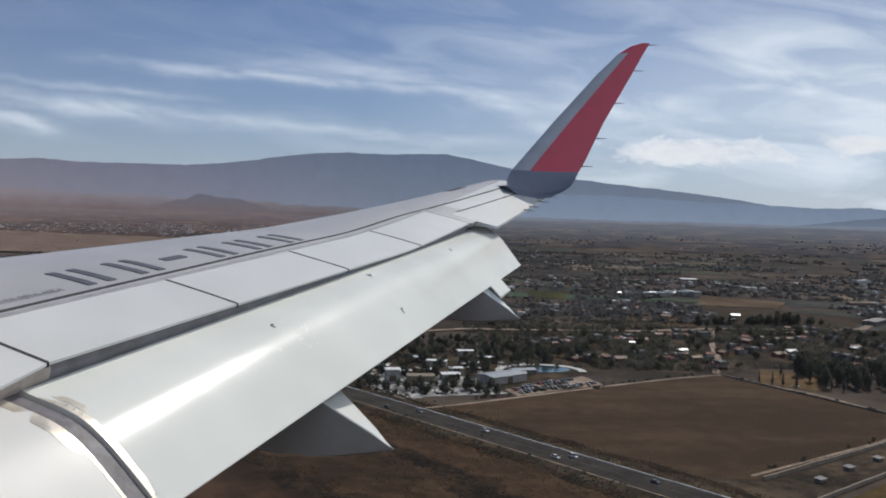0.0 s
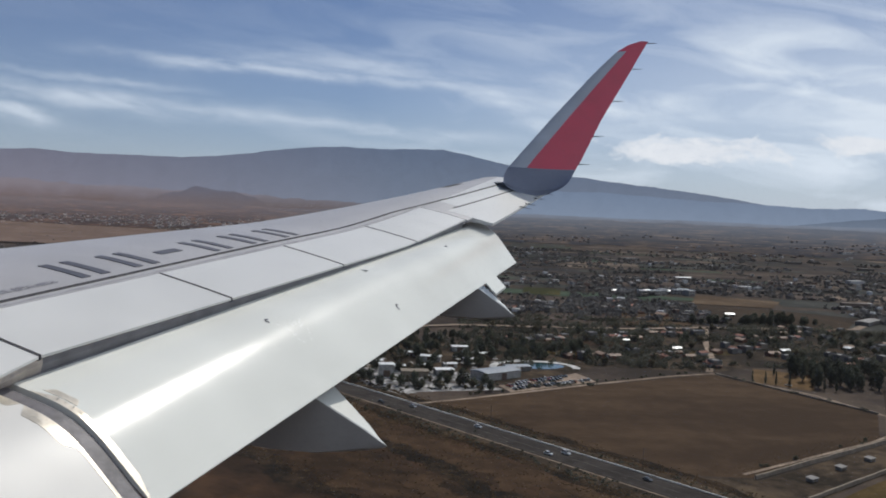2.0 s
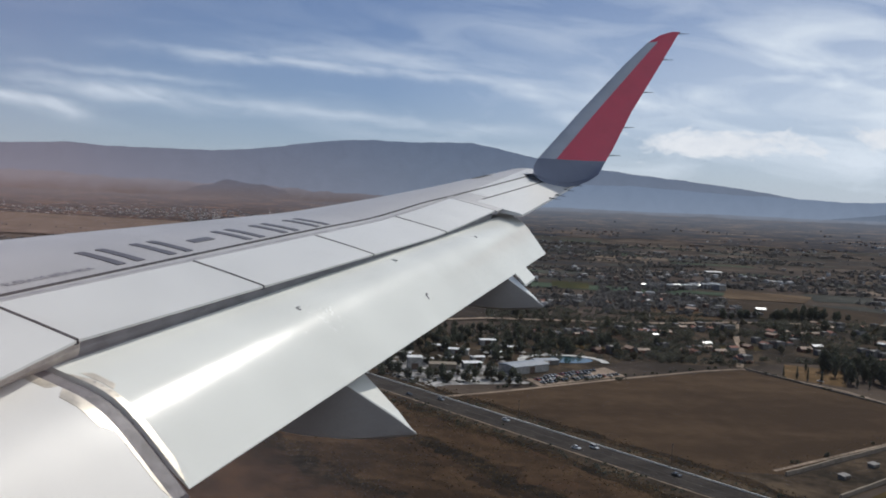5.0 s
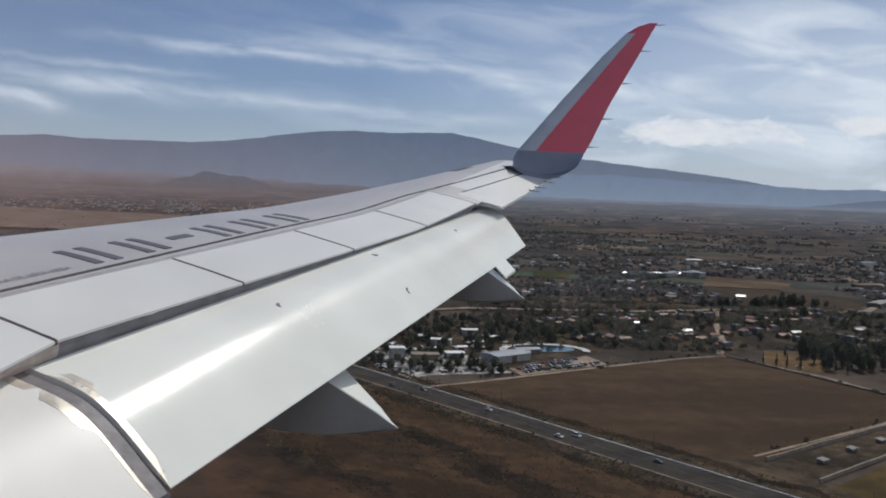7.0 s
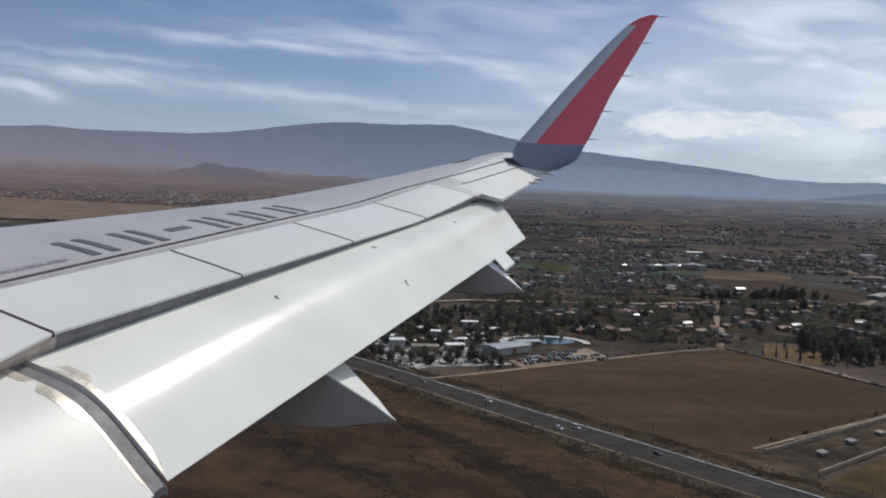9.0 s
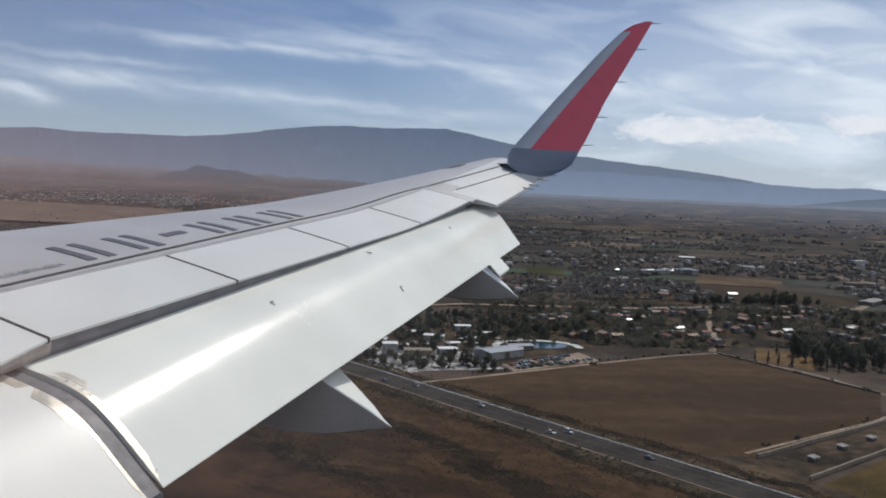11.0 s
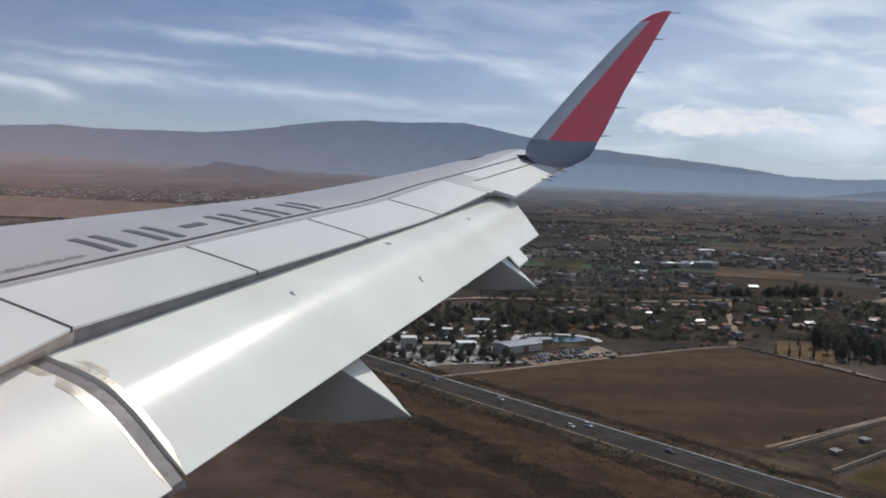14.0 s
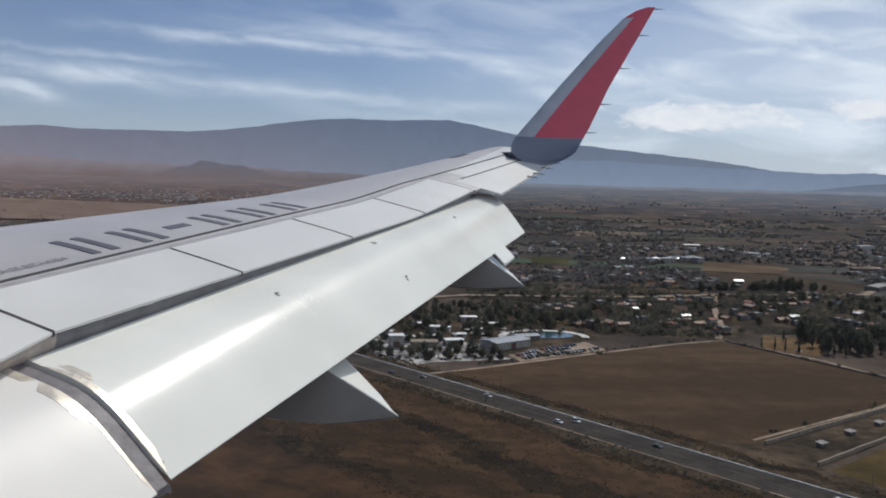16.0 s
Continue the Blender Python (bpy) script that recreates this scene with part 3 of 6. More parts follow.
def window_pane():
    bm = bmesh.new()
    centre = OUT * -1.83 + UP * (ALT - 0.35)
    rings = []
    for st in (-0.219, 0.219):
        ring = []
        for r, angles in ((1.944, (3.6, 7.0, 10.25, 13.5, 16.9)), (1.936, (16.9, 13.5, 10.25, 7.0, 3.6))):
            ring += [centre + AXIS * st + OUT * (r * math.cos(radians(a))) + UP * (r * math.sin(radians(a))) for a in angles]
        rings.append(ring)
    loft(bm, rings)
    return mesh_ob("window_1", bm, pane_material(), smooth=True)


hull = tagged(hull_wall(), "plain pale grey aircraft hull with one window opening", "hull", kind="structure")
pane = tagged(window_pane(), "clear acrylic cabin window pane with a haze veil and pink glare put in", "window", kind="structure")
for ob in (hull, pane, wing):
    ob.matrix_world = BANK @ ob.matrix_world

# ---- ground ----
def soil(name, dark, mid, light, scale, stretch=(1, 1, 1), turn=0.0, fine=5.0, bump=0.5):
    warm = lambda c: (c[0] * 1.08, c[1] * 0.86, c[2] * 0.65)
    return ramp_material(name, [(0.43, warm(dark)), (0.5, warm(mid)), (0.57, warm(light))], scale, fine=fine, stretch=stretch, turn=turn, bump=bump)


def cool(name, dark, mid, light, scale):
    return ramp_material(name, [(0.43, dark), (0.5, mid), (0.57, light)], scale, fine=5.0, bump=0.5)


GROUND = cool("dry_plain", (0.029, 0.023, 0.019), (0.051, 0.039, 0.032), (0.079, 0.060, 0.047), 0.006)
FAR_FIELDS = [cool("far_fallow", (0.054, 0.040, 0.035), (0.078, 0.060, 0.051), (0.103, 0.081, 0.066), 0.008), cool("far_scrub", (0.027, 0.030, 0.027), (0.043, 0.045, 0.041), (0.063, 0.063, 0.056), 0.008),
              cool("far_stubble", (0.102, 0.081, 0.065), (0.141, 0.110, 0.085), (0.180, 0.141, 0.111), 0.008), cool("far_plough", (0.022, 0.022, 0.023), (0.032, 0.030, 0.032), (0.047, 0.044, 0.043), 0.008),
              cool("far_crop", (0.031, 0.047, 0.033), (0.047, 0.070, 0.046), (0.066, 0.086, 0.061), 0.008)]
FIELD_BROWN = soil("brown_stubble", (0.036, 0.028, 0.0215), (0.049, 0.0385, 0.0295), (0.063, 0.050, 0.038), 0.014, (0.4, 1.2, 1), 12)
FIELD_RED = soil("red_brown_fallow", (0.017, 0.0135, 0.0115), (0.032, 0.0235, 0.0185), (0.058, 0.040, 0.029), 0.011, (0.45, 1.5, 1), -38)
FIELD_TAN = soil("tan_stubble", (0.060, 0.050, 0.041), (0.088, 0.074, 0.061), (0.112, 0.099, 0.083), 0.01, (1, 0.3, 1), 20)
FIELD_YELLOW = soil("yellow_grass", (0.072, 0.056, 0.034), (0.106, 0.083, 0.052), (0.136, 0.109, 0.075), 0.02)
FIELD_DARK = soil("dark_plough", (0.019, 0.017, 0.016), (0.030, 0.026, 0.023), (0.043, 0.036, 0.030), 0.012, (1, 0.25, 1), 10)
FIELD_GREEN = soil("green_crop", (0.025, 0.034, 0.014), (0.042, 0.052, 0.022), (0.07, 0.07, 0.034), 0.012)
FIELD_OLIVE = soil("olive_grass", (0.035, 0.032, 0.014), (0.056, 0.048, 0.022), (0.085, 0.07, 0.035), 0.012)
MEADOW = cool("tan_meadow", (0.098, 0.069, 0.055), (0.138, 0.096, 0.076), (0.175, 0.124, 0.098), 0.012)
VERGE = soil("dark_verge", (0.020, 0.019, 0.017), (0.042, 0.038, 0.034), (0.076, 0.068, 0.058), 0.03, (1, 1, 1))
VILLAGE = soil("village_earth", (0.012, 0.012, 0.012), (0.023, 0.022, 0.021), (0.060, 0.054, 0.048), 0.035, (1, 0.5, 1), 15)
BRUSH = soil("dark_brush_band", (0.008, 0.0075, 0.007), (0.016, 0.014, 0.012), (0.034, 0.027, 0.021), 0.05)
RUST = soil("rusty_grass", (0.024, 0.018, 0.0135), (0.041, 0.030, 0.0215), (0.060, 0.045, 0.033), 0.03, (0.6, 1.2, 1), -38)
DIRT = soil("pale_dirt", (0.15, 0.145, 0.15), (0.21, 0.205, 0.21), (0.28, 0.275, 0.28), 0.05)
ASPHALT = cool("asphalt", (0.027, 0.0235, 0.0215), (0.038, 0.033, 0.030), (0.050, 0.0435, 0.039), 0.08)
PAVING = ramp_material("pale_paving", [(0.42, (0.07, 0.066, 0.062)), (0.49, (0.20, 0.195, 0.19)), (0.56, (0.42, 0.41, 0.40))], 0.07)
CONCRETE = ramp_material("pale_concrete", [(0.40, (0.40, 0.40, 0.39)), (0.60, (0.62, 0.62, 0.60))], 0.2)


def far_rise(r):
    """The plain climbs gently towards the hills."""
    k = max(0.0, r - 2600.0) / 2100.0
    return 62.0 * k ** 1.6


def ground_z(x, y):
    return far_rise(math.hypot(x, y))


def ground_sheet():
    bm = bmesh.new()
    radii = [150, 300, 500, 750, 1000, 1300, 1700, 2200, 2600, 2800, 3000, 3200, 3400, 3600, 3800, 4000, 4200, 4400, 4550, 4700]
    n = 96
    centre = bm.verts.new((0, 0, 0))
    rings = [[bm.verts.new((r * math.sin(2 * math.pi * k / n), r * math.cos(2 * math.pi * k / n), far_rise(r))) for k in range(n)] for r in radii]
    for k in range(n):
        bm.faces.new((centre, rings[0][k], rings[0][(k + 1) % n]))
    for a, b in zip(rings, rings[1:]):
        for k in range(n):
            bm.faces.new((a[k], a[(k + 1) % n], b[(k + 1) % n], b[k]))
    return mesh_ob("ground", bm, GROUND, smooth=True)


tagged(ground_sheet(), "dry brown farmland plain reaching to the hills", "ground", kind="structure")


def patch(name, pts, mat, label, category="field", z=0.05, sub=3):
    """A sheet of ground laid over the plain, edges a little uneven."""
    bm = bmesh.new()
    ring = []
    n = len(pts)
    for i in range(n):
        a, b = Vector(pts[i]), Vector(pts[(i + 1) % n])
        for k in range(sub):
            p = a.lerp(b, k / sub)
            j = 0.004 * (b - a).length
            ring.append(bm.verts.new((p.x + random.uniform(-j, j), p.y + random.uniform(-j, j), z + ground_z(p.x, p.y))))
    f = bm.faces.new(ring)
    bmesh.ops.triangulate(bm, faces=[f])
    ob = mesh_ob(name, bm, mat)
    return tagged(ob, label, category, kind="structure")


def ribbon(name, pts, width, mat, label, category, z=0.10, kind="structure"):
    bm = bmesh.new()
    pts = [Vector(p) for p in pts]
    rows = []
    for i, p in enumerate(pts):
        d = (pts[min(i + 1, len(pts) - 1)] - pts[max(i - 1, 0)]).normalized()
        n = Vector((-d.y, d.x)) * width / 2
        g = ground_z(p.x, p.y)
        rows.append([(p.x + n.x, p.y + n.y, z + g), (p.x - n.x, p.y - n.y, z + g)])
    loft(bm, rows, closed=False, caps=False)
    return tagged(mesh_ob(name, bm, mat), label, category, kind=kind)


# patchwork of far fields, split along a loose grid
def far_fields():
    rnd = random.Random(4)
    bms = [bmesh.new() for _ in FAR_FIELDS]
    for i in range(-16, 24):
        for j in range(0, 26):
            y0 = 950 + 125 * j
            x0 = i * 165 + rnd.uniform(-25, 25)
            if math.hypot(x0, y0) > 3300 or (x0 < -480 and 1600 < y0 < 2900) or rnd.random() < 0.15:
                continue
            w, d = rnd.uniform(90, 260), rnd.uniform(40, 120)
            a = radians(rnd.uniform(-12, 22))
            k = rnd.choices(range(len(FAR_FIELDS)), (2.6, 3.4, 0.9, 2.6, 1.3))[0]
            bm = bms[k]
            q = []
            for sx, sy in ((-1, -1), (1, -1), (1, 1), (-1, 1)):
                x = x0 + sx * w / 2 * rnd.uniform(0.85, 1.1)
                y = y0 + sy * d / 2 * rnd.uniform(0.8, 1.1)
                x, y = x0 + (x - x0) * math.cos(a) - (y - y0) * math.sin(a), y0 + (x - x0) * math.sin(a) + (y - y0) * math.cos(a)
                q.append(bm.verts.new((x, y, ground_z(x, y) + 0.4 + 0.05 * k + 0.012 * (i % 3) + 0.02 * (j % 3))))
            bm.faces.new(q)
    for bm, m in zip(bms, FAR_FIELDS):
        tagged(mesh_ob("far_fields", bm, m), "patchwork of far fields on the plain", "fields", kind="stuff")


far_fields()

# the near land, by the plan
patch("fallow_field", [(-420, 860), (-60, 512), (40, 395), (128, 292), (260, 150), (-60, 120), (-420, 200)], FIELD_RED, "reddish-brown fallow field beside the highway")
patch("stubble_field", [(-2, 502), (22, 520), (60, 548), (102, 574), (161, 613), (195, 631), (238, 568), (257, 519), (224, 449), (138, 381), (101, 381)], FIELD_BROWN, "large bare brown stubble field", z=0.06)
patch("roadside_rough", [(103, 379), (138, 380), (152, 345), (228, 232), (214, 248)], VERGE, "rough dark ground beside the highway", "verge", z=0.045)
patch("yard", [(139, 378), (224, 446), (300, 440), (262, 400), (196, 391), (150, 350)], VERGE, "walled dirt yard with small sheds", "yard", z=0.06)
patch("sports_ground", [(152, 346), (198, 388), (270, 396), (420, 380), (420, 250), (230, 230)], FIELD_OLIVE, "worn olive grass playing field", z=0.06)
patch("yellow_field", [(233.8, 662.7), (272.4, 645.4), (247, 584.3), (215.1, 609)], FIELD_YELLOW, "small dry yellow field beside trees", z=0.07)
patch("village_ground", [(112, 645), (195, 640), (240, 670), (300, 660), (520, 800), (560, 960), (420, 915), (266, 885), (110, 838), (40, 830), (60, 725)], VILLAGE, "dark bare ground between village houses", "ground", z=0.03)
patch("tan_field", [(359.7, 1263), (458.3, 1211), (416.5, 1122), (319, 1136)], FIELD_TAN, "tan stubble field", z=0.92)
patch("dark_field", [(315, 1116), (412, 1097), (484.6, 1038), (420, 925), (265, 934)], FIELD_DARK, "dark ploughed field", z=0.95)
patch("green_field", [(120.8, 1281), (170.4, 1263), (159, 1178), (111, 1178)], FIELD_GREEN, "small green crop field", z=0.92)
patch("rough_field", [(202.9, 1026), (278, 953), (251, 903), (185, 885)], FIELD_BROWN, "brown rough pasture", z=0.98)
patch("black_field", [(300, 600), (640, 660), (620, 480), (262, 520)], FIELD_DARK, "large dark ploughed field", z=0.05)
patch("plaza", [(-60, 548), (-32, 505), (-8, 531), (22, 541), (44, 548), (30, 562), (-34, 566)], PAVING, "pale paved forecourt of the park", "forecourt", z=0.08)
patch("car_park", [(40, 560), (96.9, 615), (106, 586), (46.6, 541)], DIRT, "pale dirt car park", "car park", z=0.09)
patch("park_paths", [(-62, 572), (-20, 567), (34, 566), (22, 600), (-30, 608), (-66, 598)], PAVING, "pale paved paths of the park", "paving", z=0.07)
patch("park_lawn", [(-75, 560), (-34, 567), (38, 563), (96, 616), (118, 650), (60, 720), (-20, 735), (-90, 640)], VERGE, "shaded park ground under trees", "park", z=0.04)
patch("west_meadow", [(-1150, 1772), (-620, 1830), (-600, 2120), (-780, 2700), (-1750, 2800)], MEADOW, "wide tan meadow", z=3.5)

# highway: asphalt bed, pale kerb along the far edge, painted lines
RD = Vector((0.652, -0.758))
RN = Vector((0.758, 0.652))
R0 = Vector((-49.4, 543.7))


def along_road(s, off):
    p = R0 + RD * s + RN * off
    return (p.x, p.y)


ribbon("highway", [along_road(s, -8.8) for s in range(-900, 901, 100)], 17.6, ASPHALT, "grey two-way asphalt highway", "road", z=0.10)
ribbon("highway_shoulder", [along_road(s, -18.6) for s in range(-900, 901, 100)], 0.9, DIRT, "pale dirt shoulder of the highway", "shoulder", z=0.09)
ribbon("road_verge", [along_road(s, 4.5) for s in range(-900, 901, 100)], 7.5, VERGE, "dark weedy verge", "verge", z=0.10)
ribbon("road_verge", [along_road(s, -24.5) for s in range(-900, 901, 100)], 10.5, VERGE, "dark weedy verge", "verge", z=0.08)
LINE = soil("worn_road_paint", (0.05, 0.055, 0.065), (0.08, 0.09, 0.11), (0.14, 0.16, 0.19), 0.3)
for off, w in ((-2.2, 0.2), (-16.0, 0.2), (-9.0, 0.3)):
    ribbon("road_line", [along_road(s, off) for s in range(-900, 901, 100)], w, LINE, "white painted road line", "road line", z=0.13)
bm = bmesh.new()
loft(bm, [[(*along_road(s, o), z) for o, z in ((0.0, 0.0), (0.0, 0.5), (0.55, 0.5), (0.55, 0.0))] for s in range(-900, 901, 60)])
tagged(mesh_ob("highway_kerb", bm, CONCRETE), "long pale concrete kerb along the highway", "kerb", kind="structure")


def wavy_band(name, s0, s1, off, half, mat, label, seed, z):
    """An uneven strip of growth that follows the highway at some distance."""
    bm = bmesh.new()
    n = int((s1 - s0) / 3)
    rows = []
    for i in range(n + 1):
        s = s0 + (s1 - s0) * i / n
        c = off + 9 * noise.fractal(Vector((s * 0.012, seed, 0.0)), 0.8, 2.0, 3)
        w = half * min(1.0, 5 * i / n, 5 * (n - i) / n)
        lo, hi = (w * (1 + 0.9 * noise.fractal(Vector((s * 0.06, seed, k)), 0.7, 2.0, 4)) for k in (3.0, 7.0))
        rows.append([(*along_road(s, c - abs(lo)), z), (*along_road(s, c + abs(hi)), z)])
    loft(bm, rows, closed=False, caps=False)
    return tagged(mesh_ob(name, bm, mat), label, "field", kind="structure")


wavy_band("rusty_strip", -330, 330, -48, 13, RUST, "rusty dry grass strip along the highway", 1.0, 0.07)
wavy_band("brush_strip", -300, 330, -68, 5.5, BRUSH, "dark brush strip along a ditch", 2.0, 0.08)
wavy_band("rusty_strip", -330, 300, -96, 16, RUST, "rusty dry grass strip in the fallow field", 3.0, 0.07)
wavy_band("brush_strip", -330, 240, -122, 6.0, BRUSH, "dark brush strip along a ditch", 4.0, 0.085)
wavy_band("brush_strip", -260, 330, -29.5, 3.2, BRUSH, "dark weeds below the highway bank", 5.0, 0.095)
wavy_band("brush_strip", 5, 330, 11.0, 3.5, BRUSH, "dark weeds along the field's edge", 6.0, 0.105)
ribbon("village_road", [(-160, 770), (-42, 800), (19, 838), (76, 845), (114, 850), (186, 860), (267, 895), (350, 909), (430, 928), (515, 1051), (640, 1130)], 9, DIRT, "pale village road", "road", z=1.06)
ribbon("village_road", [(195, 640), (215, 700), (236, 790), (266, 893)], 5, DIRT, "pale dirt lane between houses", "lane", z=0.30)
ribbon("farm_track", [(-8, 500), (20, 518), (103, 578), (162, 618), (195, 635), (241, 571), (262, 514)], 3.2, DIRT, "dirt track round the field", "track", z=0.12)
ribbon("farm_track", [(135, 386), (222, 453), (262, 490)], 2.0, DIRT, "dirt track along a wall", "track", z=0.12)
ribbon("far_road", [(-900, 1650), (-300, 1500), (300, 1560), (900, 1500), (1800, 1750)], 10, DIRT, "far pale road over the plain", "road", z=1.2)
ribbon("running_track", [(250, 330), (300, 300), (350, 290), (385, 310), (392, 345), (370, 372)], 6, ASPHALT, "curved grey running track", "track", z=0.10)


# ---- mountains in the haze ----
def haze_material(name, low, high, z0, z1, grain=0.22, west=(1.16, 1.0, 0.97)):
    """Far hills: a plain glowing backdrop with bluish haze painted in, a little relief in it."""
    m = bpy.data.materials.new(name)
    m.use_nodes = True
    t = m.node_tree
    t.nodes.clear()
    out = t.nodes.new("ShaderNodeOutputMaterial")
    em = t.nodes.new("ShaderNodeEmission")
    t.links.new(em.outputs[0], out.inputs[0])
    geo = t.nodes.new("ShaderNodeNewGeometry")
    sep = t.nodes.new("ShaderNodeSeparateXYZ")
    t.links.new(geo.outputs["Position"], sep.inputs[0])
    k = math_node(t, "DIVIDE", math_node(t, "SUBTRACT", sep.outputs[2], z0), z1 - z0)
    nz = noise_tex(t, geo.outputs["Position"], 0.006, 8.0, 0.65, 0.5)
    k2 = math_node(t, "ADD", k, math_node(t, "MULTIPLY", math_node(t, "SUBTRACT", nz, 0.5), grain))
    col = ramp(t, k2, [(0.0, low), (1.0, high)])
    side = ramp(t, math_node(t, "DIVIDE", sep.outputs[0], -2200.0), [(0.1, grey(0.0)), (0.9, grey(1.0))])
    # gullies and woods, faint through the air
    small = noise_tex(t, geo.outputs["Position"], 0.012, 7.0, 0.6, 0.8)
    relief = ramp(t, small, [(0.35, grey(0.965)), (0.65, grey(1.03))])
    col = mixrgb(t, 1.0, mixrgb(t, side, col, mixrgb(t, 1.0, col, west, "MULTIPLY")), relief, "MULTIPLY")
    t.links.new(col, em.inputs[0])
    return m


def ridge(name, label, radius, az0, az1, els, mat, depth=8.0, seed=1, rough=5.0):
    """A range of hills: crest heights in degrees at even steps of bearing, a sloping face with gullies and a hidden back."""
    bm = bmesh.new()
    n = 760
    rows = []
    for i in range(n + 1):
        s = i / n
        az = radians(az0 + (az1 - az0) * s)
        x = s * (len(els) - 1)
        k = min(int(x), len(els) - 2)
        fr = x - k
        e = els[k] * (1 - fr) + els[k + 1] * fr
        h = ALT + radius * math.tan(radians(e))
        col = []
        for j in range(9):
            v = j / 8
            nz = noise.fractal(Vector((az * 60, v * 3, seed)), 0.8, 2.0, 4)
            rr = radius - depth * 3.0 * (1 - v) ** 1.3 + depth * 0.3 * nz * (1 - v)
            col.append((rr * math.sin(az), rr * math.cos(az), h * v + rough * nz * (0.2 + 0.4 * v) + (2.2 * noise.fractal(Vector((az * 420, seed, 2.0)), 0.7, 2.0, 3) if j == 8 else 0.0)))
        col.append(((radius + 6) * math.sin(az), (radius + 6) * math.cos(az), -5))
        rows.append(col)
    loft(bm, rows, closed=False, caps=False)
    return tagged(mesh_ob(name, bm, mat, smooth=True), label, "mountain", kind="structure")


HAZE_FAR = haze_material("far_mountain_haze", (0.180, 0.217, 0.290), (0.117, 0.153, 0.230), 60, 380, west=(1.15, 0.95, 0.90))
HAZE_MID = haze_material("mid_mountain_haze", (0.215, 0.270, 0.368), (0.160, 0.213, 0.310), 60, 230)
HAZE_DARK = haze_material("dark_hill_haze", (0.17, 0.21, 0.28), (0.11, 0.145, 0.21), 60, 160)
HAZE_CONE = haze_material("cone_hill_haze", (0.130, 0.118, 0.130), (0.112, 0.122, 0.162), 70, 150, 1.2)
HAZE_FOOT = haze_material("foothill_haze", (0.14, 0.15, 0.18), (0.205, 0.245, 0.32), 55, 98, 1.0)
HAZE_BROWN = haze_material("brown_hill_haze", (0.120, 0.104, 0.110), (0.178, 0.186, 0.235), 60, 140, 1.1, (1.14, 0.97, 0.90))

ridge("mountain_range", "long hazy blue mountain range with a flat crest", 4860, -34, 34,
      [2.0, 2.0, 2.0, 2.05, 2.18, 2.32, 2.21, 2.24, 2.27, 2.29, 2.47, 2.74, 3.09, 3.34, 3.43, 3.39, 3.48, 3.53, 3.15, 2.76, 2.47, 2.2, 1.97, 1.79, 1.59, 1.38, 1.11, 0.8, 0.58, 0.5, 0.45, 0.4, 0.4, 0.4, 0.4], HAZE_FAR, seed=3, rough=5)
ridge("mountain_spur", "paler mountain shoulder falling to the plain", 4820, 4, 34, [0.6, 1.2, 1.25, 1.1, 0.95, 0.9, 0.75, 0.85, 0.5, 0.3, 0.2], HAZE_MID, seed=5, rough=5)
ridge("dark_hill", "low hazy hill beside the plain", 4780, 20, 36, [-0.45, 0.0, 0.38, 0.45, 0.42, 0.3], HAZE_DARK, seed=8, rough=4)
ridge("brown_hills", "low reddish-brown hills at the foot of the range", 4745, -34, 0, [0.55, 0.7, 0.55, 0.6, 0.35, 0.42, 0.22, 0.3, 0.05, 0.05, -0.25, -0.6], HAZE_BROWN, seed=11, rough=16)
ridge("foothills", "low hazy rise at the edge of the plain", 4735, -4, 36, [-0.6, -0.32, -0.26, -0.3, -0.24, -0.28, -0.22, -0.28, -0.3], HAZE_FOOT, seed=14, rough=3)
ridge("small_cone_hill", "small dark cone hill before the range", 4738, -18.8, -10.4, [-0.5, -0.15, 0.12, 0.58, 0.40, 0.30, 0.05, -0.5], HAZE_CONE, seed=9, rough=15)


# the far plain, glowing, the same haze mixed into its colour by distance
def plain_lift(r, a):
    """The far plain rolls a little, more towards the hills."""
    return 1.2 + 9.0 * max(0.0, r - 3300) / 1300 * (0.6 + noise.fractal(Vector((a * 22, r * 0.0035, 2.0)), 0.8, 2.0, 3))


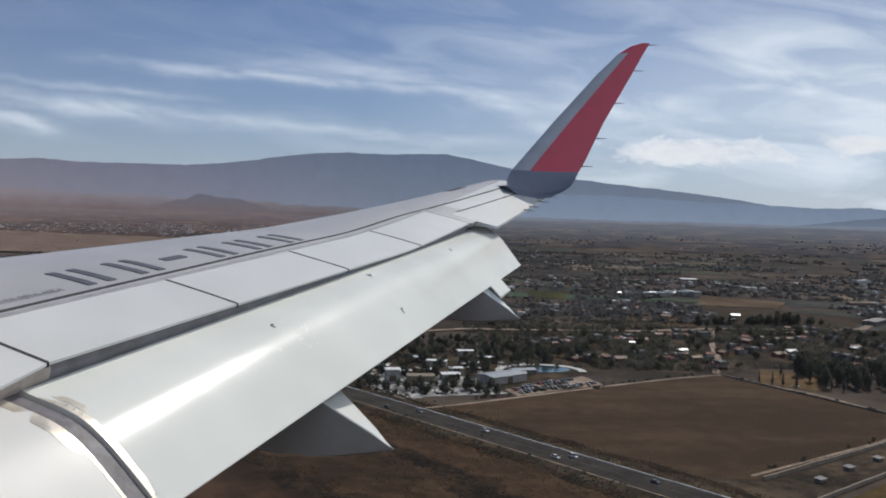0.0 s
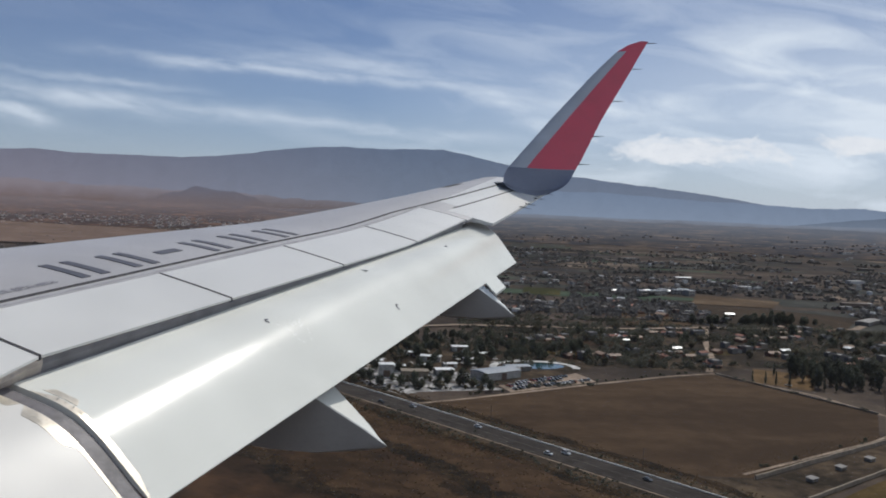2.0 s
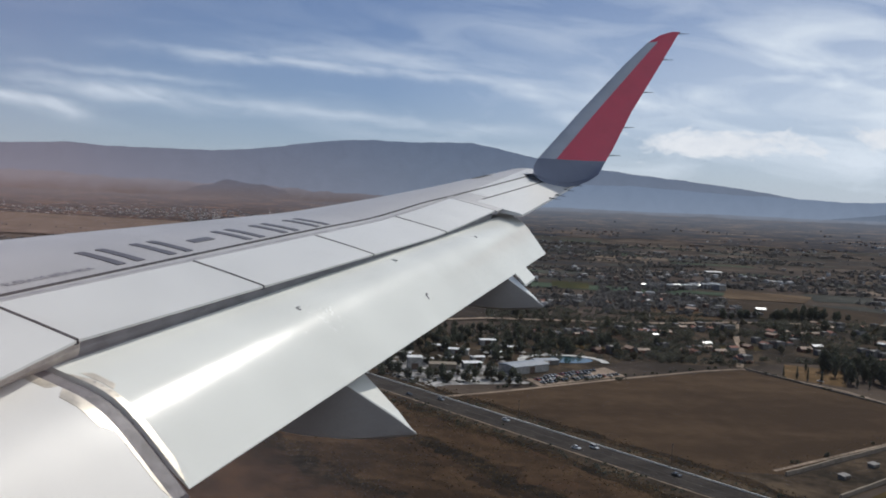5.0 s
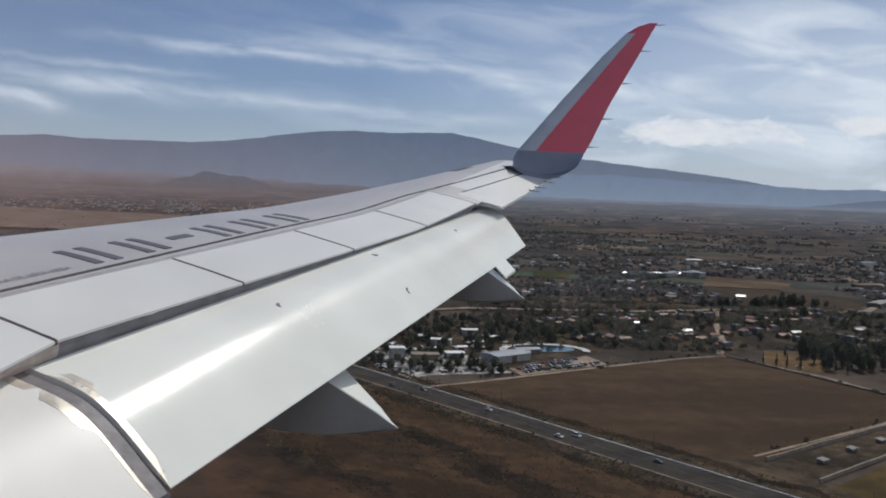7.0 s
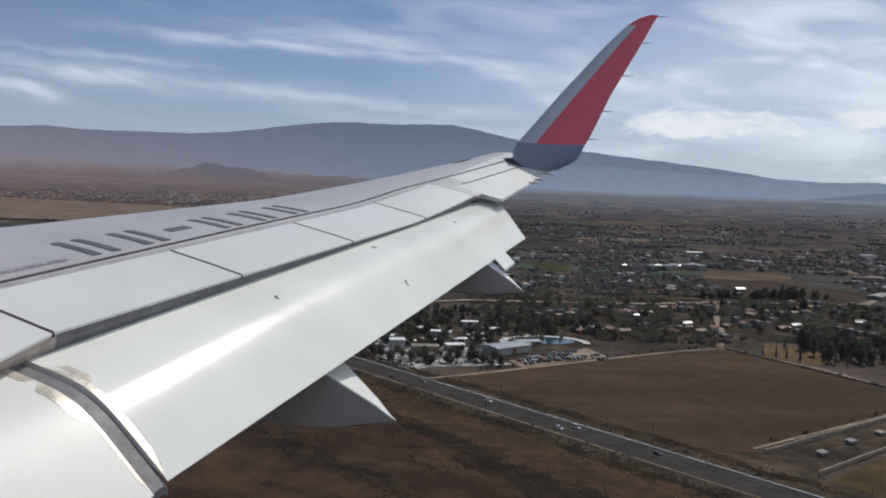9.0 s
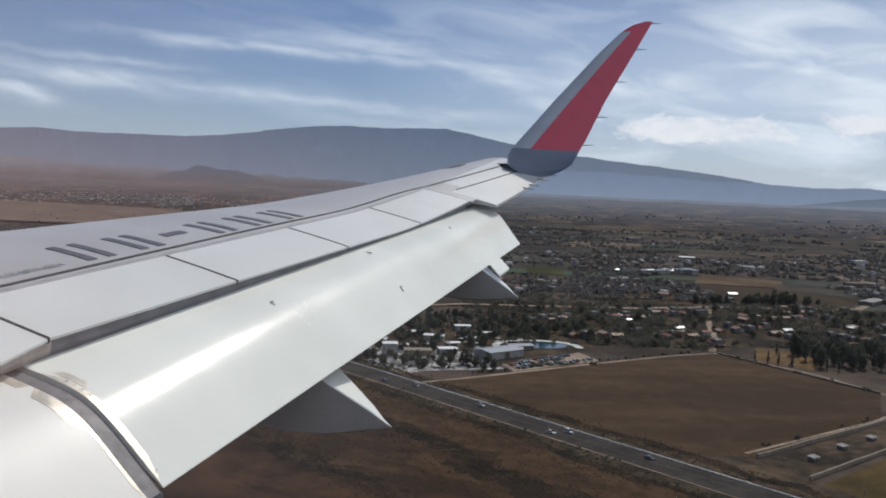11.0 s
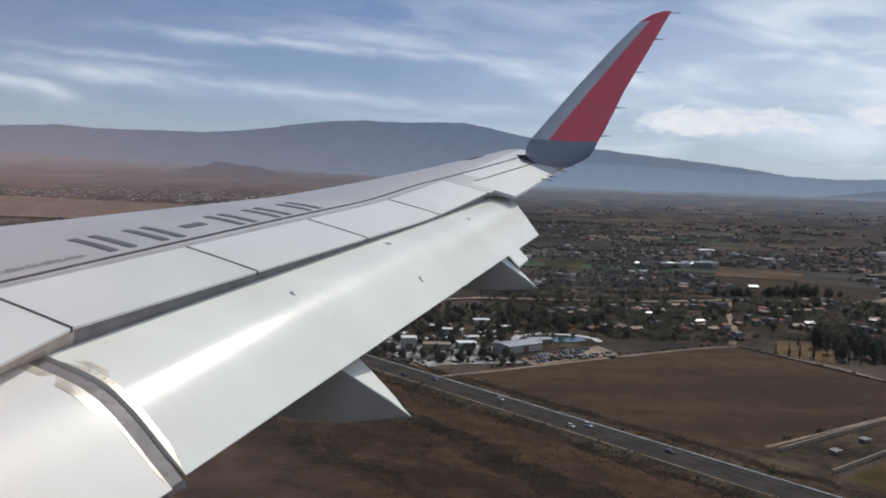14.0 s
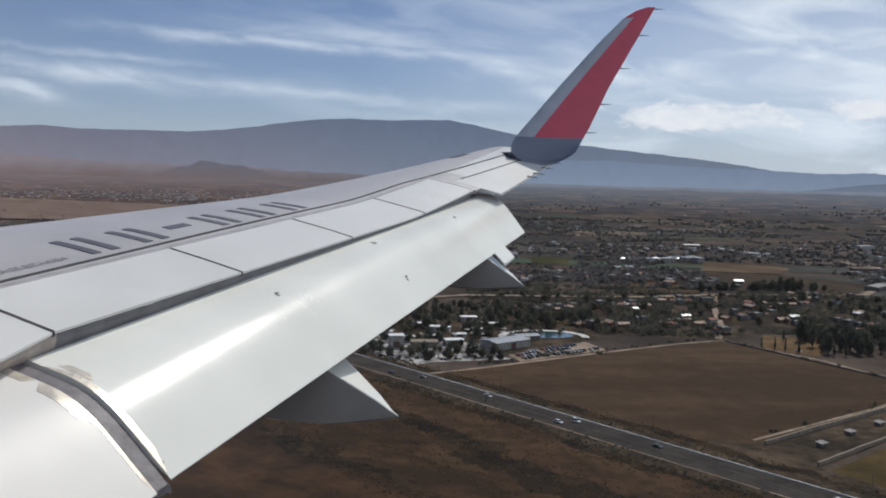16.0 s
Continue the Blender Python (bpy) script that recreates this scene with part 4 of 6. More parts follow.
def far_plain():
    bm = bmesh.new()
    rows = []
    for i in range(181):
        a = radians(-42 + 84 * i / 180)
        rows.append([(r * math.sin(a), r * math.cos(a), far_rise(r) + plain_lift(r, a)) for r in (2950 + 160 * noise.fractal(Vector((a * 9, 0.0, 5.0)), 0.8, 2.0, 4), 3200, 3400, 3600, 3800, 3950, 4100, 4250, 4400, 4550, 4715)])
    loft(bm, rows, closed=False, caps=False)
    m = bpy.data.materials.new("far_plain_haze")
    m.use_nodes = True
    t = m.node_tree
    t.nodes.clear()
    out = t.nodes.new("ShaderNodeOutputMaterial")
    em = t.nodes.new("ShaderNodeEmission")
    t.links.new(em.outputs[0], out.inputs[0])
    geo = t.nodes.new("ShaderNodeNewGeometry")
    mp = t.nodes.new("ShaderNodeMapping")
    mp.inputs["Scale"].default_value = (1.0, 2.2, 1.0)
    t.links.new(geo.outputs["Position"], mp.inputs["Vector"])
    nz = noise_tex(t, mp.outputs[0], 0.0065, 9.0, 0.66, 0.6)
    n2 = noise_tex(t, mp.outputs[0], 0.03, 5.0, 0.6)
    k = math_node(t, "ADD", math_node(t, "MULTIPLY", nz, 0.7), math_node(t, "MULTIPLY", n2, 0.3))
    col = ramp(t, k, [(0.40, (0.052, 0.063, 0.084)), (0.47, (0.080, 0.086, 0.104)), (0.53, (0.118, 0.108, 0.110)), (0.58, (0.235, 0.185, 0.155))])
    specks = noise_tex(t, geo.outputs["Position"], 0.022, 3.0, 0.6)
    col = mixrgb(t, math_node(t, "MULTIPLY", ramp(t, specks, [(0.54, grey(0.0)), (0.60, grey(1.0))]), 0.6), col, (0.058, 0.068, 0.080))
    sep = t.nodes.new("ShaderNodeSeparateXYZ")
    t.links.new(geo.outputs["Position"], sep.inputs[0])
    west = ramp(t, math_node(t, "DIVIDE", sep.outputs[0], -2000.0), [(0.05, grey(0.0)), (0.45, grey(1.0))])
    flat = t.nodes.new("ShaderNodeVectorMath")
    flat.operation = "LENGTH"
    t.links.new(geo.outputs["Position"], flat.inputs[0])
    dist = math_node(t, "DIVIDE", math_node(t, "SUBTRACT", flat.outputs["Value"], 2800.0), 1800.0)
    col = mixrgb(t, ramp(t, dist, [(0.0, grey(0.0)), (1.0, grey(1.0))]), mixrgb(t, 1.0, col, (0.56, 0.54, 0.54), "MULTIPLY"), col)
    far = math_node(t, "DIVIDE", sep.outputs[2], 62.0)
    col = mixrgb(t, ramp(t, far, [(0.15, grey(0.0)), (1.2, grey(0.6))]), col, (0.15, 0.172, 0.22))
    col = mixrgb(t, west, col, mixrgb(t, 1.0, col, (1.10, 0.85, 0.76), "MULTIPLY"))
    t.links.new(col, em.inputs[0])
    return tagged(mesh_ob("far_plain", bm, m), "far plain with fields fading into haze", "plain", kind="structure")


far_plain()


# ---- trees ----
def leaf_material(name, base, var=0.45, random_mix=0.5, island=False, scale=0.6):
    """Leaves: the light comes half through them."""
    m = material(name, base, 0.75, var=var, scale=scale, fine=scale * 7, bump=0.0, random_mix=random_mix, spec=0.15, island=island)
    t = m.node_tree
    b = t.nodes["Principled BSDF"]
    tr = t.nodes.new("ShaderNodeBsdfTranslucent")
    mx = nd(t, "ShaderNodeMixShader", Fac=0.5)
    t.links.new(b.inputs["Base Color"].links[0].from_socket, tr.inputs[0])
    t.links.new(b.outputs[0], mx.inputs[1])
    t.links.new(tr.outputs[0], mx.inputs[2])
    t.links.new(mx.outputs[0], t.nodes["Material Output"].inputs[0])
    return m


LEAF = leaf_material("leaf_green", (0.12, 0.125, 0.085))
LEAF_DRY = leaf_material("leaf_dry", (0.15, 0.13, 0.085))
LEAF_DARK = leaf_material("leaf_dark", (0.10, 0.11, 0.08))
BARK = material("bark", (0.09, 0.07, 0.055), 0.9, var=0.4, scale=3, fine=30)


def trunk_mesh(h, r, seed, limbs=5, spread=0.45):
    rnd = random.Random(seed)
    bm = bmesh.new()

    def limb(a, b, r0, r1):
        d = (b - a).normalized()
        s = d.cross(Vector((0.3, 1, 0.1))).normalized()
        t = d.cross(s)
        bend = Vector((rnd.uniform(-1, 1), rnd.uniform(-1, 1), 0)) * 0.05 * (b - a).length
        rings = []
        for k in range(4):
            f = k / 3
            c = a.lerp(b, f) + bend * math.sin(math.pi * f)
            rr = r0 + (r1 - r0) * f
            rings.append([c + (s * math.cos(q) + t * math.sin(q)) * rr for q in (0, 1.05, 2.09, 3.14, 4.19, 5.24)])
        loft(bm, rings)

    top = Vector((rnd.uniform(-0.06, 0.06) * h, rnd.uniform(-0.06, 0.06) * h, h * 0.75))
    limb(Vector((0, 0, -0.1)), top, r, r * 0.35)
    for k in range(limbs):
        a = 2 * math.pi * (k + rnd.random() * 0.6) / limbs
        s = rnd.uniform(0.35, 0.65)
        base = Vector((0, 0, 0)).lerp(top, s)
        limb(base, base + Vector((math.cos(a) * h * spread * 0.7, math.sin(a) * h * spread * 0.7, h * rnd.uniform(0.12, 0.3))), r * 0.45, r * 0.12)
    return bm


def crown_mesh(shape, seed, n, leaf):
    """Many small leaf sprays inside an uneven shape, with gaps."""
    rnd = random.Random(seed)
    vs, fs = [], []
    made = 0
    while made < n:
        p = Vector((rnd.uniform(-1, 1), rnd.uniform(-1, 1), rnd.uniform(0, 1)))
        size = shape(p, seed)
        if size is None:
            continue
        made += 1
        a, b = rnd.uniform(0, 6.28), rnd.uniform(-0.9, 0.9)
        d = Vector((math.cos(a) * math.cos(b), math.sin(a) * math.cos(b), math.sin(b)))
        e = d.cross(Vector((rnd.uniform(-1, 1), rnd.uniform(-1, 1), 1))).normalized()
        w = leaf * rnd.uniform(0.6, 1.3)
        i = len(vs)
        nn = d.cross(e)
        vs += [size - d * w, size + e * w * 0.6 + nn * w * 0.2, size + d * w, size - e * w * 0.6 + nn * w * 0.2]
        fs += [(i, i + 1, i + 2), (i, i + 2, i + 3)]
    me = bpy.data.meshes.new("crown")
    me.from_pydata([tuple(v) for v in vs], [], fs)
    return me


def broad(h, w):
    def f(p, seed):
        zz = p.z
        rad = (math.sin(math.pi * min(1.0, 0.12 + zz * 0.88)) ** 0.6)
        lump = 0.72 + 0.5 * noise.noise(Vector((p.x * 2.2, p.y * 2.2, zz * 3 + seed)))
        r = math.hypot(p.x, p.y)
        if r > rad * lump or r < 0.25 * rad * lump or noise.noise(Vector((p.x * 3.5 + 9, p.y * 3.5, zz * 4 + seed))) < -0.22:
            return None
        return Vector((p.x * w / 2, p.y * w / 2, h * (0.12 + 0.9 * zz)))
    return f


def column(h, w):
    def f(p, seed):
        rad = (1 - p.z) ** 0.5 * min(1.0, p.z * 6 + 0.3)
        lump = 0.8 + 0.4 * noise.noise(Vector((p.x * 3, p.y * 3, p.z * 7 + seed)))
        if math.hypot(p.x, p.y) > rad * lump:
            return None
        return Vector((p.x * w / 2, p.y * w / 2, h * (0.06 + 0.96 * p.z)))
    return f


def make_tree(name, label, h, w, leafmat, seed, shape=broad, leaves=520, leaf=None, group="trees on the plain"):
    t = thing(name, label, "tree", group)
    part("trunk", trunk_mesh(h, 0.035 * h if shape is broad else 0.02 * h, seed, 6 if shape is broad else 3), BARK, t)
    me = crown_mesh(shape(h, w), seed, leaves, leaf or 0.075 * w)
    me.materials.append(leafmat)
    c = new("crown", me)
    c.parent = t
    return t


TREES = [
    make_tree("broadleaf_tree", "dark green broadleaf tree with an uneven crown", 8, 8, LEAF, 1),
    make_tree("broadleaf_tree", "dark green broadleaf tree with an uneven crown", 10, 9, LEAF_DARK, 2),
    make_tree("dusty_tree", "dusty olive tree with a loose crown", 6.5, 7.5, LEAF_DRY, 3),
    make_tree("shrub", "low dark shrub on dry ground", 3, 5, LEAF, 4, leaves=260),
]
TALL = [
    make_tree("tall_tree", "tall dark eucalyptus-like tree in a grove", 17, 9, LEAF_DARK, 5, leaves=800),
    make_tree("tall_tree", "tall dark eucalyptus-like tree in a grove", 14, 8, LEAF_DARK, 6, leaves=700),
    make_tree("cypress", "slim dark upright cypress tree", 12, 2.6, LEAF_DARK, 7, column, 420, 0.45),
]
first_use = set()


def plant(proto, x, y, s=1.0, rnd=random):
    z = ground_z(x, y)
    m = pose(x, y, z, 0, 0, rnd.uniform(0, 360)) @ Matrix.Diagonal((s, s, s * rnd.uniform(0.9, 1.1), 1))
    if proto.name not in first_use:
        first_use.add(proto.name)
        proto.matrix_basis = m
        return proto
    c = copy_thing(proto, pose(0, 0, 0))
    c.matrix_basis = m
    return c


rnd = random.Random(21)
# the park's trees
for _ in range(320):
    x, y = rnd.uniform(-95, 118), rnd.uniform(562, 770)
    if (x - 70) ** 2 / 1150 + (y - 632) ** 2 / 800 < 1 or (x > 34 and y < 600 + 0.2 * x) or (-40 < x < 0 and y < 590) or (12 < x < 62 and 560 < y < 620):
        continue
    plant(rnd.choice((TREES[0], TREES[1], TREES[1], TREES[2])), x, y, rnd.uniform(0.5, 0.98), rnd)
for x, y, k in ((-20, 548, 1.0), (-12, 552, 0.9), (2, 545, 0.8), (18, 556, 1.1), (24, 552, 0.9), (34, 541, 0.8), (-44, 560, 0.8), (-26, 560, 0.7), (8, 556, 0.8)):
    plant(TREES[rnd.choice((0, 1))], x, y, k, rnd)
for _ in range(22):
    plant(TREES[rnd.choice((0, 1, 2))], rnd.uniform(-58, 36), rnd.uniform(534, 566), rnd.uniform(0.45, 0.9), rnd)
# hedge of shrubs along the tracks and the verge
for a, b, n in (((14, 524), (100, 583), 16), ((104, 586), (192, 640), 14), ((198, 634), (258, 520), 16), ((136, 388), (224, 456), 7)):
    for _ in range(n):
        f = rnd.random()
        plant(TREES[3], a[0] + (b[0] - a[0]) * f + rnd.uniform(-2, 2), a[1] + (b[1] - a[1]) * f + rnd.uniform(-2, 2), rnd.uniform(0.3, 0.75), rnd)
for _ in range(20):
    s = rnd.uniform(-60, 330)
    off = rnd.choice((rnd.uniform(3, 8), rnd.uniform(-34, -26)))
    plant(TREES[3], *along_road(s, off), rnd.uniform(0.2, 0.6), rnd)
# the village's trees
for _ in range(170):
    x, y = rnd.uniform(40, 480), rnd.uniform(650, 905)
    if 212 < x < 274 and y < 668 or x > 0.62 * y:
        continue
    plant(rnd.choice((TREES[0], TREES[1], TREES[2], TREES[2], TREES[3])), x, y, rnd.uniform(0.55, 1.15), rnd)
# dark grove
for _ in range(64):
    plant(rnd.choice(TALL[:2]), rnd.uniform(252, 312), rnd.uniform(590, 655), rnd.uniform(0.6, 1.0), rnd)
for x, y in ((222, 604), (228, 601), (236, 598), (241, 640), (216, 612), (255, 588), (262, 586)):
    plant(TALL[2], x, y, rnd.uniform(0.6, 0.95), rnd)
for x, y in ((355, 940), (362, 945), (350, 948), (346, 938), (368, 938)):
    plant(TALL[1], x, y, rnd.uniform(0.9, 1.25), rnd)
for _ in range(26):
    f = rnd.random()
    plant(TREES[1], 262 + 150 * f + rnd.uniform(-6, 6), 930 + 190 * f * 0.2 + rnd.uniform(-8, 8), rnd.uniform(0.7, 1.2), rnd)


# ---- houses ----
WALLS = [material("plaster_white", (0.30, 0.285, 0.265), 0.85, var=0.3, scale=0.5, fine=6), material("plaster_cream", (0.19, 0.155, 0.115), 0.85, var=0.25, scale=0.5, fine=6),
         material("plaster_grey", (0.13, 0.12, 0.11), 0.9, var=0.3, scale=0.5, fine=6), material("plaster_terracotta", (0.18, 0.085, 0.055), 0.9, var=0.25, scale=0.5, fine=6)]
ROOFS = [material("roof_concrete", (0.22, 0.21, 0.20), 0.9, var=0.3, scale=0.5, fine=6), material("roof_tile_red", (0.20, 0.075, 0.05), 0.85, var=0.3, scale=0.7, fine=8),
         material("roof_sheet_white", (0.66, 0.67, 0.67), 0.45, var=0.15, scale=0.5, fine=8), material("roof_sheet_rust", (0.20, 0.12, 0.08), 0.7, var=0.35, scale=0.6, fine=6)]
GLASS = material("dark_window_glass", (0.02, 0.025, 0.03), 0.08, var=0.1, bump=0.0, spec=0.6)
DOORM = material("door_brown", (0.10, 0.06, 0.04), 0.7)


def make_house(label, w, d, h, wall, roof, gable, seed, category="house", group="village houses", name="house", wins=2):
    t = thing(name, label, category, group)
    bm = bmesh.new()
    box(bm, -w / 2, -d / 2, -0.2, w / 2, d / 2, h)
    part("wall", bm, wall, t)
    bm = bmesh.new()
    if gable:
        o, r = 0.4, h + 0.22 * d
        loft(bm, [[(x, -d / 2 - o, h - 0.1), (x, 0, r), (x, d / 2 + o, h - 0.1), (x, d / 2 + o, h - 0.28), (x, 0, r - 0.2), (x, -d / 2 - o, h - 0.28)] for x in (-w / 2 - o, w / 2 + o)])
    else:
        box(bm, -w / 2 - 0.15, -d / 2 - 0.15, h, w / 2 + 0.15, d / 2 + 0.15, h + 0.2)
        for x0, y0, x1, y1 in ((-w / 2 - 0.12, -d / 2 - 0.12, w / 2 + 0.12, -d / 2 + 0.05), (-w / 2 - 0.12, d / 2 - 0.05, w / 2 + 0.12, d / 2 + 0.12), (-w / 2 - 0.12, -d / 2 + 0.06, -w / 2 + 0.05, d / 2 - 0.06), (w / 2 - 0.05, -d / 2 + 0.06, w / 2 + 0.12, d / 2 - 0.06)):
            box(bm, x0, y0, h + 0.205, x1, y1, h + 0.6)
    part("roof", bm, roof, t)
    bm = bmesh.new()
    box(bm, -0.5, -d / 2 - 0.06, 0, 0.5, -d / 2 - 0.004, 2.1)
    part("door", bm, DOORM, t)
    for lev in range(max(1, int(h / 2.7))):
        for k in range(wins):
            x = -w / 2 + w * (k + 0.5) / wins
            if abs(x) < 1.2 and lev == 0:
                x += 1.5
            bm = bmesh.new()
            box(bm, x - 0.6, -d / 2 - 0.05, 0.9 + 2.7 * lev, x + 0.6, -d / 2 - 0.004, 2.1 + 2.7 * lev)
            part("window", bm, GLASS, t)
    if not gable and seed % 2:
        bm = bmesh.new()
        bmesh.ops.create_cone(bm, cap_ends=True, segments=10, radius1=0.55, radius2=0.5, depth=1.1, matrix=Matrix.Translation((w * 0.25, d * 0.2, h + 0.2 + 0.55)))
        part("water_tank", bm, INK, t, "black rooftop water tank")
    return t


HOUSES = [
    make_house("white flat-roofed village house", 9, 8, 3.2, WALLS[0], ROOFS[0], False, 1),
    make_house("cream two-storey flat-roofed house", 8, 9, 5.8, WALLS[1], ROOFS[0], False, 2),
    make_house("white house with a red tiled roof", 11, 8, 3.2, WALLS[0], ROOFS[1], True, 3),
    make_house("grey block house with a white sheet roof", 10, 7, 3.0, WALLS[2], ROOFS[2], True, 4),
    make_house("terracotta house with a rusty sheet roof", 12, 7, 3.0, WALLS[3], ROOFS[3], True, 5),
    make_house("grey unplastered two-storey house", 8, 8, 5.7, WALLS[2], ROOFS[0], False, 7),
    make_house("white flat-roofed two-storey house", 9, 9, 5.8, WALLS[0], ROOFS[2], False, 9),
]


def settle(proto, x, y, turn, s=1.0):
    m = pose(x, y, ground_z(x, y), 0, 0, turn) @ Matrix.Diagonal((s, s, s, 1))
    if proto.name not in first_use:
        first_use.add(proto.name)
        proto.matrix_basis = m
        return proto
    c = copy_thing(proto, pose(0, 0, 0))
    c.matrix_basis = m
    return c


rnd = random.Random(33)
HAMLETS = [(118, 690, 26, 9), (176, 715, 30, 10), (150, 790, 44, 9), (250, 745, 34, 12), (300, 820, 40, 14), (215, 840, 34, 10), (360, 880, 40, 12), (90, 770, 22, 8), (330, 720, 26, 10), (410, 800, 40, 12), (205, 665, 14, 5)]
for cx, cy, w, d in HAMLETS:
    for _ in range(11):
        u, v = rnd.gauss(0, w * 0.6), rnd.gauss(0, d)
        x, y = cx + u * 0.94 - v * 0.34, cy + u * 0.34 + v * 0.94
        if 208 < x < 278 and y < 672 or x > 0.6 * y or y < 655:
            continue
        settle(HOUSES[rnd.choice((0, 1, 2, 3, 4, 4, 5, 5))], x, y, rnd.choice((0, 90, 180, 270)) + rnd.uniform(-6, 6) + 20, rnd.uniform(0.5, 0.95))
for _ in range(24):
    settle(rnd.choice((HOUSES[0], HOUSES[3], HOUSES[6])), rnd.uniform(240, 372), rnd.uniform(1235, 1290), rnd.uniform(0, 30), rnd.uniform(0.9, 1.3))
for _ in range(26):
    settle(rnd.choice(HOUSES), rnd.uniform(60, 330), rnd.uniform(960, 1130), rnd.uniform(0, 360), rnd.uniform(0.8, 1.2))


def make_hall(label, w, d, h, wall, roof, group="", name="warehouse", rise=0.12):
    """A long hall with a shallow pitched sheet roof, ribbed, and a big door."""
    t = thing(name, label, "hall", group)
    bm = bmesh.new()
    box(bm, -w / 2, -d / 2, -0.2, w / 2, d / 2, h)
    part("wall", bm, wall, t)
    bm = bmesh.new()
    n = int(w / 1.5)
    loft(bm, [[(x, -d / 2 - 0.5, h - 0.1 + z), (x, 0, h + rise * d / 2 + z), (x, d / 2 + 0.5, h - 0.1 + z), (x, d / 2 + 0.5, h - 0.3), (x, 0, h - 0.05), (x, -d / 2 - 0.5, h - 0.3)] for x, z in ((-w / 2 - 0.5 + (w + 1) * k / n, 0.06 * (k % 2)) for k in range(n + 1))])
    part("roof", bm, roof, t)
    bm = bmesh.new()
    box(bm, -2.2, -d / 2 - 0.08, 0, 2.2, -d / 2 - 0.004, min(4.0, h - 0.5))
    part("door", bm, DOORM, t)
    return t


def place(t, x, y, turn=0.0):
    t.matrix_basis = pose(x, y, ground_z(x, y), 0, 0, turn)
    return t


BLUE_ROOF = material("blue_grey_sheet", (0.16, 0.19, 0.23), 0.5, var=0.2, scale=0.4, fine=6)
place(make_hall("low hall with a blue-grey sheet roof in the park", 30, 16, 5, WALLS[0], BLUE_ROOF), 40, 588, 40)
place(make_hall("wide shed with a white sheet roof", 27, 14, 5, WALLS[2], ROOFS[2]), 420, 1560, 5)
place(make_hall("long shed with a white sheet roof", 40, 12, 5, WALLS[2], ROOFS[2]), 300, 1260, 8)
place(make_hall("brown brick warehouse with a grey roof", 24, 22, 8, WALLS[3], ROOFS[0]), 300, 480, 25)
place(make_hall("long shed with a pale grey roof", 36, 12, 5, WALLS[3], ROOFS[2]), 385, 430, -20)
place(make_hall("grey concrete hall beside the village road", 46, 14, 5, WALLS[2], ROOFS[0]), 470, 985, 50)
place(make_hall("white park pavilion block", 9, 8, 8, WALLS[0], ROOFS[2], name="pavilion"), -31, 578, 10)
place(make_hall("cream canopied park pavilion", 17, 9, 4, WALLS[1], WALLS[1], name="pavilion"), -13, 581, 8)
place(make_hall("small white park pavilion", 12, 8, 4, WALLS[0], ROOFS[2], name="pavilion"), 6, 590, 15)
place(make_hall("small white park pavilion", 10, 8, 4, WALLS[0], ROOFS[2], name="pavilion"), -52, 600, 5)
place(make_hall("small white park pavilion", 14, 7, 4, WALLS[0], ROOFS[2], name="pavilion"), -3, 640, -8)
place(make_hall("small white park pavilion", 12, 7, 4, WALLS[0], ROOFS[2], name="pavilion"), 18, 690, 10)
for x, y, w, turn in ((-24, 602, 8, 12), (-8, 610, 7, -6), (10, 618, 9, 20), (-40, 620, 8, 4), (24, 642, 8, 10), (-18, 660, 9, -12), (36, 668, 7, 15)):
    place(make_hall("small white kiosk among the park's trees", w, 5.5, 3, WALLS[0], ROOFS[2], name="kiosk", group="kiosks in the park"), x, y, turn)
place(make_hall("dark blue-roofed pool building", 17, 9, 3.4, WALLS[2], BLUE_ROOF, name="pool_building"), 56, 617, 20)


# sheds in the yard and its walls
def make_shed():
    t = thing("farm_shed", "small grey block shed with a sheet roof in a yard", "shed", "sheds in the yard")
    bm = bmesh.new()
    box(bm, -3.2, -2, -0.1, 3.2, 2, 2.3)
    part("wall", bm, WALLS[2], t)
    bm = bmesh.new()
    loft(bm, [[(x, -2.4, 2.25), (x, 2.4, 2.8), (x, 2.4, 2.65), (x, -2.4, 2.1)] for x in (-3.6, 3.6)])
    part("roof", bm, ROOFS[0], t)
    bm = bmesh.new()
    box(bm, -0.5, -2.06, 0, 0.5, -2.004, 1.9)
    part("door", bm, DOORM, t)
    return t


shed = make_shed()
for x, y in ((162, 380), (183, 400), (204, 417)):
    settle(shed, x, y, 38, 0.72)


def garden_wall(name, label, a, b, h=1.8, th=0.6, mat=None):
    """A long masonry wall with a coping, uneven along its top."""
    bm = bmesh.new()
    a, b = Vector(a), Vector(b)
    d = (b - a).normalized()
    n = Vector((-d.y, d.x)) * th / 2
    k = max(2, int((b - a).length / 8))
    rings = []
    for i in range(k + 1):
        p = a.lerp(b, i / k)
        hh = h * random.uniform(0.85, 1.08)
        rings.append([(p.x + n.x, p.y + n.y, -0.1), (p.x + n.x, p.y + n.y, hh), (p.x - n.x, p.y - n.y, hh), (p.x - n.x, p.y - n.y, -0.1)])
    loft(bm, rings)
    return tagged(mesh_ob(name, bm, mat or WALLS[2]), label, "wall", kind="structure")


ADOBE = material("adobe", (0.20, 0.16, 0.12), 0.9, var=0.3, scale=0.4, fine=5)
garden_wall("yard_wall", "long low adobe wall of the yard", (137.7, 379.4), (262, 479), 2.0, 0.8, ADOBE)
garden_wall("yard_wall", "long low adobe wall of the yard", (149.2, 351.8), (262, 450), 1.8, 0.8, ADOBE)
garden_wall("field_wall", "low stone wall along the field", (197, 633), (258, 521), 1.2, 0.8, ADOBE)


